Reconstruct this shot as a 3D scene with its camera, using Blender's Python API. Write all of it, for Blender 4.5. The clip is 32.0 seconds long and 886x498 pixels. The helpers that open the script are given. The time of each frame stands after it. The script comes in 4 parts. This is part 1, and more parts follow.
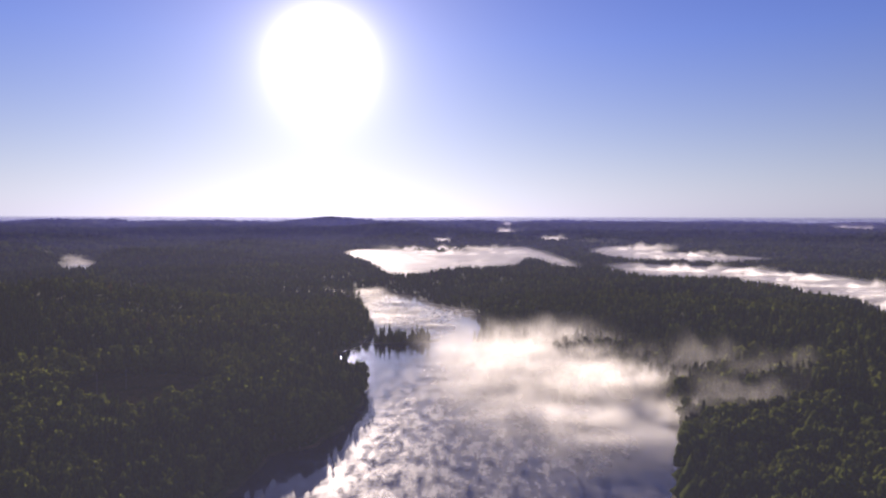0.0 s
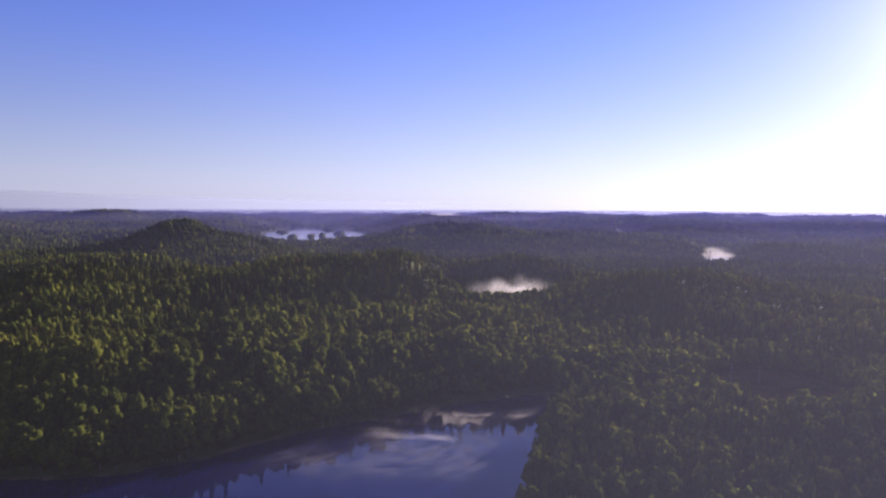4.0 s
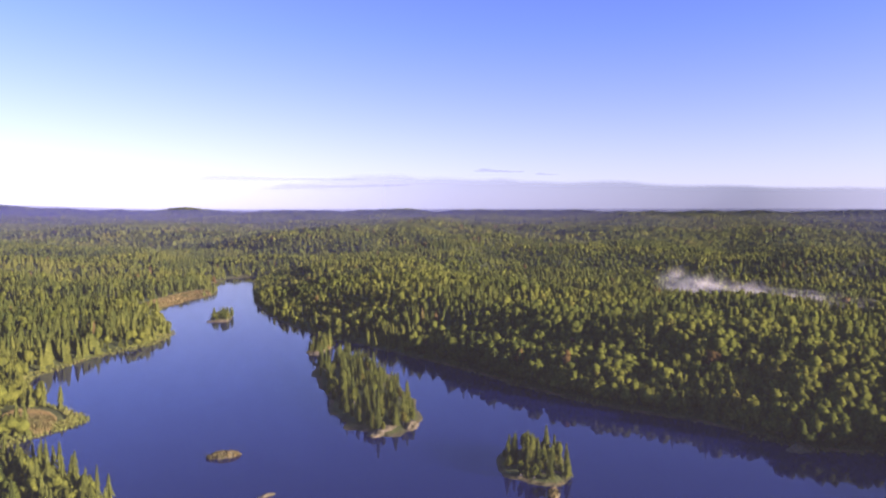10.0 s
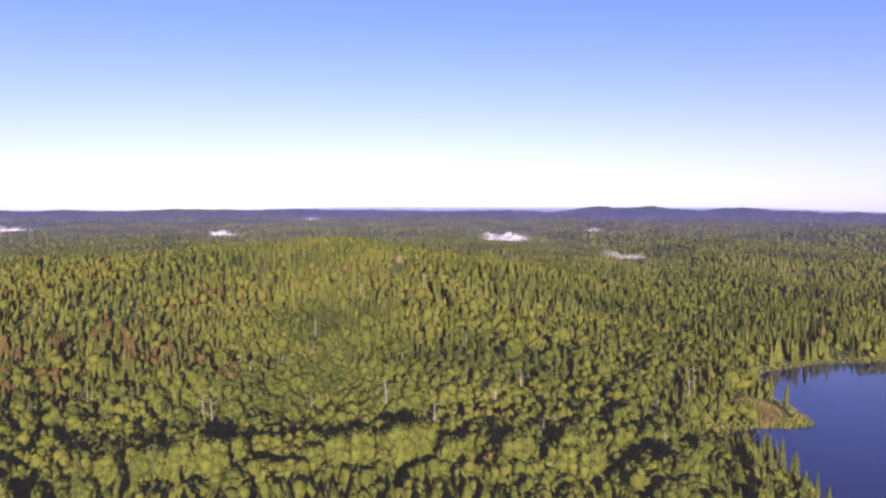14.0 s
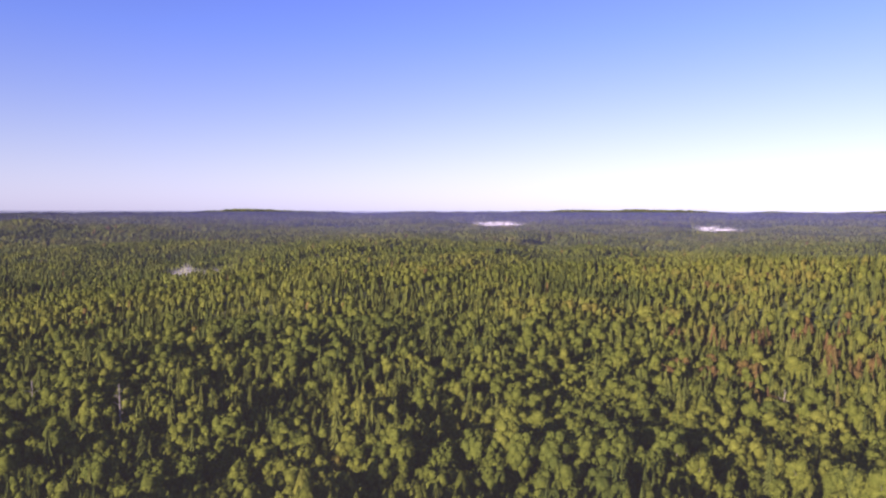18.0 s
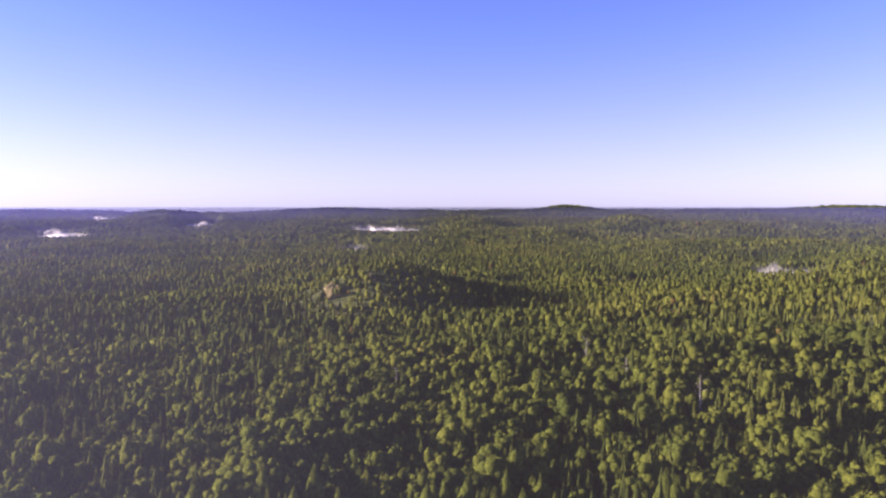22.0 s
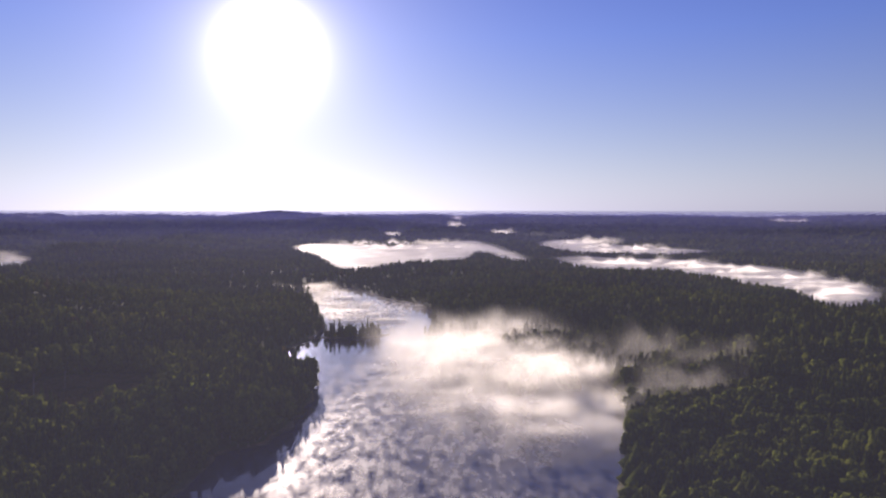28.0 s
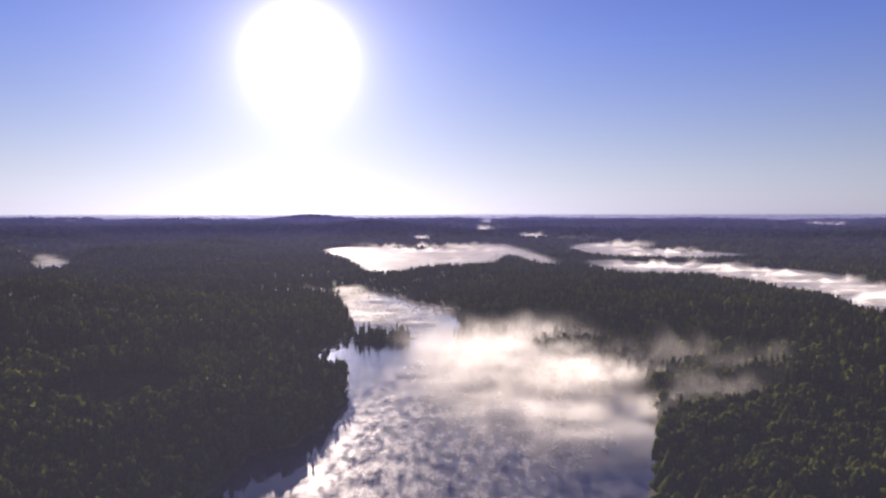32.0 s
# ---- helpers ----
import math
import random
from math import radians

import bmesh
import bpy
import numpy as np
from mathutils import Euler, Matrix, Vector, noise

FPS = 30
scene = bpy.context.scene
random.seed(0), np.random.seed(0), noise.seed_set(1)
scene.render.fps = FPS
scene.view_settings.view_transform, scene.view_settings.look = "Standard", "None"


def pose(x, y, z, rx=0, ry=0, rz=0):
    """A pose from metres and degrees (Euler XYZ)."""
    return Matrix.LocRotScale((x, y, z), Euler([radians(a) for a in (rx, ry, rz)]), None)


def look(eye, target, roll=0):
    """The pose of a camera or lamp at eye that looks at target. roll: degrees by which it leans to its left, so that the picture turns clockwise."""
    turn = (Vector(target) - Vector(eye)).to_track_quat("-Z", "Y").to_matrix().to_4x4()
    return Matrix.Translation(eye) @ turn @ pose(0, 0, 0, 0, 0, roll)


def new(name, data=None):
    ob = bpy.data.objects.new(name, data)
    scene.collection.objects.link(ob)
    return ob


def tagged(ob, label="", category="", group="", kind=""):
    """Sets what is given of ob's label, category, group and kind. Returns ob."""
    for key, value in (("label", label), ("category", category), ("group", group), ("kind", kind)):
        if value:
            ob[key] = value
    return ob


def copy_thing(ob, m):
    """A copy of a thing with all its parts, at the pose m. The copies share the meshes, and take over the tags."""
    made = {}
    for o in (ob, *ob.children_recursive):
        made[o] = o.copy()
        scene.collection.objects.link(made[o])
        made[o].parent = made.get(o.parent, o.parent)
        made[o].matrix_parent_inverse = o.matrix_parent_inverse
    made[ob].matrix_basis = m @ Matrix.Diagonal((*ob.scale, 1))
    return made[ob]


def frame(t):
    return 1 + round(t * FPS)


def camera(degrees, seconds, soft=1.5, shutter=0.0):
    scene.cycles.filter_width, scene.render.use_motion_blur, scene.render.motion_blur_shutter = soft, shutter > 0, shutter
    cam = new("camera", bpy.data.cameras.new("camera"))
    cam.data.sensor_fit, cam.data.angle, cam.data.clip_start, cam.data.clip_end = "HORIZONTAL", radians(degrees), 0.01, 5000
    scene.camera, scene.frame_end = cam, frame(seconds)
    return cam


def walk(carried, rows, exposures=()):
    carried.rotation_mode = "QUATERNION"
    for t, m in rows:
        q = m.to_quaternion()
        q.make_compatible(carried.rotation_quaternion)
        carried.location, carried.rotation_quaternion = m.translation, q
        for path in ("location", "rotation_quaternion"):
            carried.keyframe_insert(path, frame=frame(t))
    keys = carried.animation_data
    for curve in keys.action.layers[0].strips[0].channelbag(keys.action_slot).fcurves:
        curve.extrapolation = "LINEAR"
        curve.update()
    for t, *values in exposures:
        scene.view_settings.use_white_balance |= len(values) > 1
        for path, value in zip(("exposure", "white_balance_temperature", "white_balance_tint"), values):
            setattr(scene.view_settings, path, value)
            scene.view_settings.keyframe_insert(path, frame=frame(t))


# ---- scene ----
# Plan: origin under the hovering camera, lake level z = 0, +y towards the sun's side, angles counter-clockwise from +y.
EYE = (0.0, 0.0, 80.0)
cam = camera(65.66, 32.0, soft=2.3)
# seconds, heading, tilt, roll in degrees
TURN = [(0.0, 0.0, -2.73, 0.1), (0.5, 0.51, -2.72, 0.1), (1.0, 2.1, -2.73, 0.1), (1.2, 5.6, -2.85, 0.1), (1.5, 12.65, -3.1, 0.12),
        (2.0, 22.02, -3.28, 0.15), (2.5, 31.91, -3.33, 0.18), (3.5, 44.6, -3.33, 0.18), (4.5, 55.84, -3.32, 0.17), (5.0, 62.22, -3.34, 0.15),
        (5.5, 69.3, -3.34, 0.15), (6.0, 75.78, -3.33, 0.15), (6.5, 81.61, -3.33, 0.1), (7.0, 86.54, -3.33, 0.1),
        (7.5, 92.43, -3.36, 0.03), (8.0, 98.11, -3.38, 0.02), (8.5, 104.03, -3.4, 0.03), (9.0, 110.07, -3.38, 0.02)]
TURN += [(9.5, 116.53, -3.38, -0.02), (10.0, 123.87, -3.39, -0.05), (10.5, 131.13, -3.37, -0.05), (11.0, 138.45, -3.34, -0.04),
         (11.5, 146.29, -3.33, -0.02), (12.0, 153.57, -3.3, 0.03), (12.5, 160.6, -3.28, 0.07), (13.0, 166.97, -3.26, 0.1),
         (13.5, 173.57, -3.23, 0.12), (14.0, 180.29, -3.21, 0.12), (14.5, 186.62, -3.19, 0.14), (15.5, 199.7, -3.15, 0.12), (16.5, 213.19, -3.11, 0.1),
         (17.0, 220.87, -3.14, 0.12), (17.5, 228.34, -3.18, 0.13), (18.0, 234.74, -3.2, 0.12), (18.5, 240.09, -3.24, 0.14)]
TURN += [(19.0, 247.18, -3.29, 0.16), (19.5, 253.68, -3.34, 0.18), (20.0, 259.2, -3.39, 0.2), (20.5, 264.42, -3.46, 0.17),
         (21.0, 269.79, -3.5, 0.1), (21.5, 275.14, -3.54, 0.03), (22.0, 281.06, -3.55, -0.02), (22.5, 287.56, -3.57, -0.03),
         (23.0, 294.3, -3.55, -0.12), (23.5, 303.35, -3.51, -0.1), (24.0, 310.87, -3.46, -0.06), (24.5, 318.41, -3.43, -0.05),
         (25.0, 326.06, -3.4, -0.04), (25.5, 333.36, -3.36, 0.03), (26.0, 340.68, -3.36, 0.07), (26.5, 347.6, -3.33, 0.12)]
TURN += [(27.0, 352.9, -3.29, 0.1), (27.5, 355.1, -3.26, 0.08), (28.0, 355.85, -3.23, 0.06), (28.5, 356.3, -3.2, 0.04), (29.0, 356.7, -3.17, 0.02), (29.5, 357.08, -3.13, 0.0),
         (30.0, 357.39, -3.07, -0.01), (30.5, 357.69, -3.04, -0.02), (31.0, 357.92, -3.0, -0.05), (31.5, 358.13, -2.98, -0.06), (32.0, 358.29, -2.95, -0.07)]
# seconds, stops, kelvin, tint
LIGHT = [(0.0, 0.84, 6150, 30), (1.2, 0.84, 6150, 30), (2.5, 1.05, 6050, 30), (4.5, 1.6, 5900, 38), (6.5, 2.2, 5900, 42), (8.0, 2.3, 5950, 42), (9.0, 2.25, 5950, 42), (11.0, 2.05, 5900, 42), (13.0, 1.86, 6000, 42),
         (17.0, 1.82, 6000, 42), (19.0, 2.0, 6050, 42), (21.0, 2.14, 6050, 42), (23.0, 2.0, 5900, 40), (24.5, 1.28, 5900, 32), (26.5, 0.88, 6100, 30), (32.0, 0.84, 6150, 30)]


def aim(yaw, tilt, roll):
    a, e = radians(yaw), radians(tilt)
    way = Vector((-math.sin(a) * math.cos(e), math.cos(a) * math.cos(e), math.sin(e)))
    return look(EYE, Vector(EYE) + way, roll)


walk(cam, [(t, aim(a, e, r)) for t, a, e, r in TURN], exposures=LIGHT)

# ---- sky and sun ----
SUN_AZ, SUN_EL = 9.9, 12.4
sun_way = Vector((-math.sin(radians(SUN_AZ)) * math.cos(radians(SUN_EL)), math.cos(radians(SUN_AZ)) * math.cos(radians(SUN_EL)), math.sin(radians(SUN_EL))))
world = bpy.data.worlds.new("world")
scene.world = world
world.use_nodes = True
wn, wl = world.node_tree.nodes, world.node_tree.links
sky = wn.new("ShaderNodeTexSky")
sky.sky_type, sky.sun_disc = "NISHITA", False
sky.sun_elevation, sky.sun_rotation = radians(SUN_EL), radians(-SUN_AZ)
sky.altitude, sky.air_density, sky.dust_density, sky.ozone_density = 300, 1.0, 0.13, 3.0
wn["Background"].inputs["Strength"].default_value = 0.06
# the sun's own disc and its aureole
coord = wn.new("ShaderNodeTexCoord")
norm = wn.new("ShaderNodeVectorMath")
norm.operation = "NORMALIZE"
wl.new(coord.outputs["Generated"], norm.inputs[0])
# pale, colourless air low over the horizon
split = wn.new("ShaderNodeSeparateXYZ")
wl.new(norm.outputs[0], split.inputs[0])
low = wn.new("ShaderNodeMapRange")
low.inputs["From Min"].default_value, low.inputs["From Max"].default_value = 0.24, 0.0
low.inputs["To Max"].default_value = 0.85
wl.new(split.outputs["Z"], low.inputs["Value"])
grey = wn.new("ShaderNodeRGBToBW")
wl.new(sky.outputs["Color"], grey.inputs[0])
pale = wn.new("ShaderNodeMix")
pale.data_type = "RGBA"
wl.new(low.outputs[0], pale.inputs[0])
wl.new(sky.outputs["Color"], pale.inputs[6])
dimmer = wn.new("ShaderNodeVectorMath")
dimmer.operation = "MULTIPLY"
dimmer.inputs[1].default_value = (0.62, 0.7, 0.8)
wl.new(grey.outputs[0], dimmer.inputs[0])
wl.new(dimmer.outputs[0], pale.inputs[7])
deep = wn.new("ShaderNodeHueSaturation")
deep.inputs["Hue"].default_value, deep.inputs["Saturation"].default_value = 0.531, 1.12
wl.new(pale.outputs[2], deep.inputs["Color"])
wl.new(deep.outputs[0], wn["Background"].inputs["Color"])
dot = wn.new("ShaderNodeVectorMath")
dot.operation = "DOT_PRODUCT"
wl.new(norm.outputs[0], dot.inputs[0])
dot.inputs[1].default_value = sun_way
pos = wn.new("ShaderNodeMath")
pos.operation = "MAXIMUM"
wl.new(dot.outputs["Value"], pos.inputs[0])
pos.inputs[1].default_value = 0.0
parts_of_glow = []
for power, gain in ((6000.0, 40.0), (1100.0, 2.6), (380.0, 0.42), (120.0, 0.1), (35.0, 0.025)):
    pw = wn.new("ShaderNodeMath")
    pw.operation = "POWER"
    wl.new(pos.outputs[0], pw.inputs[0])
    pw.inputs[1].default_value = power
    mu = wn.new("ShaderNodeMath")
    mu.operation = "MULTIPLY"
    wl.new(pw.outputs[0], mu.inputs[0])
    mu.inputs[1].default_value = gain
    parts_of_glow.append(mu)
total = parts_of_glow[0]
for more in parts_of_glow[1:]:
    plus = wn.new("ShaderNodeMath")
    wl.new(total.outputs[0], plus.inputs[0])
    wl.new(more.outputs[0], plus.inputs[1])
    total = plus
glow = wn.new("ShaderNodeBackground")
glow.inputs["Color"].default_value = (1.0, 0.97, 0.95, 1)
wl.new(total.outputs[0], glow.inputs["Strength"])
both = wn.new("ShaderNodeAddShader")
wl.new(wn["Background"].outputs[0], both.inputs[0])
wl.new(glow.outputs[0], both.inputs[1])
wl.new(both.outputs[0], wn["World Output"].inputs["Surface"])

sun = new("sun", bpy.data.lights.new("sun", "SUN"))
sun.data.energy, sun.data.angle, sun.data.color = 4.3, radians(0.6), (1.0, 0.9, 0.72)
scene.cycles.transparent_max_bounces = 40
sun.matrix_world = look(sun_way * 900, (0, 0, 0))


# ---- materials ----
def material(name, build):
    m = bpy.data.materials.new(name)
    m.use_nodes = True
    n = m.node_tree.nodes
    n.clear()
    out = n.new("ShaderNodeOutputMaterial")
    build(n, m.node_tree.links, out)
    return m


def noise_node(n, links, scale, detail=4.0, where="Object", rough=0.6):
    c = n.new("ShaderNodeTexCoord")
    t = n.new("ShaderNodeTexNoise")
    t.inputs["Scale"].default_value, t.inputs["Detail"].default_value, t.inputs["Roughness"].default_value = scale, detail, rough
    links.new(c.outputs[where], t.inputs["Vector"])
    return t.outputs["Fac"]


def ramp(n, links, fac, stops):
    r = n.new("ShaderNodeValToRGB")
    while len(r.color_ramp.elements) < len(stops):
        r.color_ramp.elements.new(0.5)
    for e, (p, c) in zip(r.color_ramp.elements, stops):
        e.position, e.color = p, (*c, 1)
    links.new(fac, r.inputs["Fac"])
    return r.outputs["Color"]


def blend(n, links, fac, a, b, how="MIX"):
    m = n.new("ShaderNodeMix")
    m.data_type, m.blend_type = "RGBA", how
    for value, slot in ((fac, 0), (a, 6), (b, 7)):
        if isinstance(value, (int, float)):
            m.inputs[slot].default_value = value
        elif isinstance(value, tuple):
            m.inputs[slot].default_value = (*value, 1)
        else:
            links.new(value, m.inputs[slot])
    return m.outputs[2]


def bump(n, links, fac, strength, distance):
    b = n.new("ShaderNodeBump")
    b.inputs["Strength"].default_value, b.inputs["Distance"].default_value = strength, distance
    links.new(fac, b.inputs["Height"])
    return b.outputs["Normal"]


def surface(n, links, out, color, rough=0.9, normal=None, spec=0.3):
    p = n.new("ShaderNodeBsdfPrincipled")
    p.inputs["Roughness"].default_value = rough
    p.inputs["Specular IOR Level"].default_value = spec
    if isinstance(color, tuple):
        p.inputs["Base Color"].default_value = (*color, 1)
    else:
        links.new(color, p.inputs["Base Color"])
    if normal is not None:
        links.new(normal, p.inputs["Normal"])
    links.new(p.outputs[0], out.inputs["Surface"])
    return p


def foliage(name, stops, through_light):
    """Leaves: colour by the tree's own tone, mottled; part of the light passes through."""
    def build(n, links, out):
        a = n.new("ShaderNodeAttribute")
        a.attribute_name = "tone"
        info = n.new("ShaderNodeObjectInfo")
        shift = n.new("ShaderNodeMapRange")
        shift.inputs["To Min"].default_value, shift.inputs["To Max"].default_value = -0.07, 0.07
        links.new(info.outputs["Random"], shift.inputs["Value"])
        own = n.new("ShaderNodeMath")
        links.new(a.outputs["Fac"], own.inputs[0])
        links.new(shift.outputs[0], own.inputs[1])
        col = ramp(n, links, own.outputs[0], stops)
        grain = noise_node(n, links, 0.8, 5.0, rough=0.75)
        col = blend(n, links, 0.8, col, ramp(n, links, grain, [(0.36, (0.5, 0.53, 0.48)), (0.62, (1.2, 1.17, 1.05))]), "MULTIPLY")
        rough_leaf = bump(n, links, noise_node(n, links, 1.2, 3.0, rough=0.7), 1.0, 0.9)
        d = n.new("ShaderNodeBsdfDiffuse")
        links.new(rough_leaf, d.inputs["Normal"])
        links.new(col, d.inputs["Color"])
        t = n.new("ShaderNodeBsdfTranslucent")
        links.new(col, t.inputs["Color"])
        mix = n.new("ShaderNodeMixShader")
        mix.inputs[0].default_value = through_light
        links.new(d.outputs[0], mix.inputs[1])
        links.new(t.outputs[0], mix.inputs[2])
        links.new(mix.outputs[0], out.inputs["Surface"])
    return material(name, build)


SPRUCE = foliage("spruce_needles", [(0.0, (0.05, 0.07, 0.018)), (0.45, (0.102, 0.122, 0.025)), (0.8, (0.152, 0.165, 0.03)), (0.95, (0.14, 0.105, 0.035)), (1.0, (0.14, 0.085, 0.032))], 0.42)
LEAF = foliage("broad_leaves", [(0.0, (0.076, 0.1, 0.018)), (0.4, (0.13, 0.154, 0.023)), (0.75, (0.176, 0.19, 0.029)), (0.9, (0.17, 0.135, 0.03)), (1.0, (0.14, 0.09, 0.03))], 0.44)


def build_bark(n, links, out):
    col = ramp(n, links, noise_node(n, links, 3.0), [(0.35, (0.09, 0.07, 0.055)), (0.65, (0.22, 0.19, 0.16))])
    surface(n, links, out, col, 0.95)


def build_pale(n, links, out):
    col = ramp(n, links, noise_node(n, links, 2.2), [(0.3, (0.13, 0.115, 0.09)), (0.6, (0.27, 0.245, 0.2))])
    surface(n, links, out, col, 0.9)


def build_floor(n, links, out):
    big = noise_node(n, links, 0.02, 5.0)
    fine = noise_node(n, links, 0.6, 6.0)
    col = ramp(n, links, big, [(0.3, (0.045, 0.06, 0.018)), (0.55, (0.085, 0.1, 0.026)), (0.75, (0.11, 0.1, 0.035))])
    col = blend(n, links, 0.6, col, ramp(n, links, fine, [(0.3, (0.5, 0.5, 0.45)), (0.7, (1.1, 1.1, 1.0))]), "MULTIPLY")
    g = n.new("ShaderNodeNewGeometry")
    xyz = n.new("ShaderNodeSeparateXYZ")
    links.new(g.outputs["Position"], xyz.inputs[0])
    beach = n.new("ShaderNodeMapRange")
    beach.inputs["From Min"].default_value, beach.inputs["From Max"].default_value = 0.5, 0.34
    links.new(xyz.outputs["Z"], beach.inputs["Value"])
    sand = ramp(n, links, noise_node(n, links, 0.08, 4.0), [(0.4, (0.05, 0.055, 0.02)), (0.52, (0.085, 0.078, 0.03)), (0.68, (0.15, 0.118, 0.05))])
    col = blend(n, links, beach.outputs[0], col, sand)
    surface(n, links, out, col, 1.0, bump(n, links, fine, 0.8, 1.2), 0.1)


def build_canopy(n, links, out):
    big = noise_node(n, links, 0.006, 6.0)
    fine = noise_node(n, links, 0.09, 8.0, rough=0.75)
    col = ramp(n, links, big, [(0.3, (0.05, 0.066, 0.02)), (0.5, (0.078, 0.092, 0.024)), (0.7, (0.11, 0.115, 0.03))])
    col = blend(n, links, 0.75, col, ramp(n, links, fine, [(0.32, (0.45, 0.5, 0.45)), (0.68, (1.15, 1.1, 1.0))]), "MULTIPLY")
    surface(n, links, out, col, 1.0, bump(n, links, fine, 0.5, 8.0), 0.0)


def build_water(n, links, out):
    swirl = noise_node(n, links, 0.5, 3.0)
    wide = noise_node(n, links, 0.012, 3.0)
    # the blue base colour stands in for part of the reflected sky
    p = surface(n, links, out, (0.004, 0.006, 0.04), 0.04, bump(n, links, swirl, 0.05, 0.25), 0.5)
    p.inputs["IOR"].default_value = 1.333
    rough = ramp(n, links, wide, [(0.38, (0.02, 0.02, 0.02)), (0.65, (0.09, 0.09, 0.09))])
    links.new(rough, p.inputs["Roughness"])


def build_rock(n, links, out):
    big = noise_node(n, links, 0.5, 6.0)
    fine = noise_node(n, links, 5.0, 5.0)
    col = ramp(n, links, big, [(0.3, (0.05, 0.05, 0.02)), (0.5, (0.1, 0.084, 0.036)), (0.7, (0.16, 0.13, 0.066))])
    col = blend(n, links, 0.4, col, ramp(n, links, fine, [(0.3, (0.4, 0.4, 0.4)), (0.7, (1, 1, 1))]), "MULTIPLY")
    surface(n, links, out, col, 0.9, bump(n, links, fine, 0.7, 0.15))


def build_reed(n, links, out):
    big = noise_node(n, links, 0.12, 5.0)
    fine = noise_node(n, links, 2.0, 4.0)
    col = ramp(n, links, big, [(0.3, (0.09, 0.09, 0.025)), (0.5, (0.16, 0.125, 0.04)), (0.7, (0.21, 0.145, 0.05))])
    col = blend(n, links, 0.5, col, ramp(n, links, fine, [(0.3, (0.45, 0.45, 0.45)), (0.7, (1, 1, 1))]), "MULTIPLY")
    surface(n, links, out, col, 1.0, bump(n, links, fine, 0.8, 0.3), 0.1)


BARK, PALE, FLOOR, CANOPY = material("bark", build_bark), material("bleached_wood", build_pale), material("forest_floor", build_floor), material("far_canopy", build_canopy)
WATER, ROCK, REED = material("lake_water", build_water), material("granite", build_rock), material("dry_reeds", build_reed)


def mist_material(name, scale, lo, hi, most, tint=(0.8, 0.8, 0.8), tall=2.2, forward=0.3, along=1.0, spread=0.55):
    """Thin mist: torn by noise, thinning out by the sheet's own thickness; its droplets face the light from all sides."""
    def build(n, links, out):
        a = n.new("ShaderNodeAttribute")
        a.attribute_name = "thickness"
        c = n.new("ShaderNodeTexCoord")
        mp = n.new("ShaderNodeMapping")
        mp.inputs["Scale"].default_value = (1.0, along, tall)
        links.new(c.outputs["Object"], mp.inputs["Vector"])
        t = n.new("ShaderNodeTexNoise")
        t.inputs["Scale"].default_value, t.inputs["Detail"].default_value, t.inputs["Roughness"].default_value = scale, 6.0, 0.6
        t.inputs["Distortion"].default_value = 0.25
        links.new(mp.outputs[0], t.inputs["Vector"])
        r = n.new("ShaderNodeMapRange")
        r.interpolation_type = "SMOOTHSTEP"
        r.inputs["From Min"].default_value, r.inputs["From Max"].default_value, r.inputs["To Max"].default_value = lo, hi, most
        links.new(t.outputs["Fac"], r.inputs["Value"])
        mu = n.new("ShaderNodeMath")
        mu.operation, mu.use_clamp = "MULTIPLY", True
        links.new(r.outputs[0], mu.inputs[0])
        links.new(a.outputs["Fac"], mu.inputs[1])
        d = n.new("ShaderNodeBsdfDiffuse")
        d.inputs["Color"].default_value = (*tint, 1)
        way = n.new("ShaderNodeCombineXYZ")
        for k, v in enumerate((sun_way + Vector((0, 0, 0.35))).normalized()):
            way.inputs[k].default_value = v
        links.new(way.outputs[0], d.inputs["Normal"])
        tr = n.new("ShaderNodeBsdfTranslucent")
        tr.inputs["Color"].default_value = (*tint, 1)
        body = n.new("ShaderNodeMixShader")
        body.inputs[0].default_value = 0.5
        links.new(d.outputs[0], body.inputs[1])
        links.new(tr.outputs[0], body.inputs[2])
        gloss = n.new("ShaderNodeBsdfGlossy")
        gloss.inputs["Color"].default_value, gloss.inputs["Roughness"].default_value = (*tint, 1), spread
        fore = n.new("ShaderNodeMixShader")
        fore.inputs[0].default_value = forward
        links.new(body.outputs[0], fore.inputs[1])
        links.new(gloss.outputs[0], fore.inputs[2])
        body = fore
        clear = n.new("ShaderNodeBsdfTransparent")
        mix = n.new("ShaderNodeMixShader")
        links.new(mu.outputs[0], mix.inputs[0])
        links.new(clear.outputs[0], mix.inputs[1])
        links.new(body.outputs[0], mix.inputs[2])
        links.new(mix.outputs[0], out.inputs["Surface"])
    return material(name, build)


MIST = mist_material("lake_mist", 0.26, 0.28, 0.78, 0.85, (0.95, 0.92, 0.85), tall=1.0, forward=0.17, along=0.45, spread=0.4)
PLUME = mist_material("rising_mist", 0.03, 0.2, 0.68, 1.0, (0.96, 0.94, 0.89), tall=0.7, forward=0.0, along=0.6)
SMOKE = mist_material("smoking_mist", 0.055, 0.27, 0.7, 1.0, (0.97, 0.94, 0.86), tall=0.4, forward=0.0, along=0.6)
FAR_MIST = mist_material("far_mist", 0.03, 0.1, 0.5, 0.9, (0.95, 0.92, 0.86), forward=0.3, along=0.6)
CLOUD = mist_material("thin_cloud", 0.0016, -0.15, 0.3, 0.62, (0.25, 0.295, 0.4), 7.0, 0.0)
# pale sheets that lift the darks, for haze and the lens's veiling glare
HAZE_VEIL = mist_material("haze_veil", 0.0016, 0.0, 0.3, 1.0, (0.54, 0.55, 0.56), 2.2, 0.0)
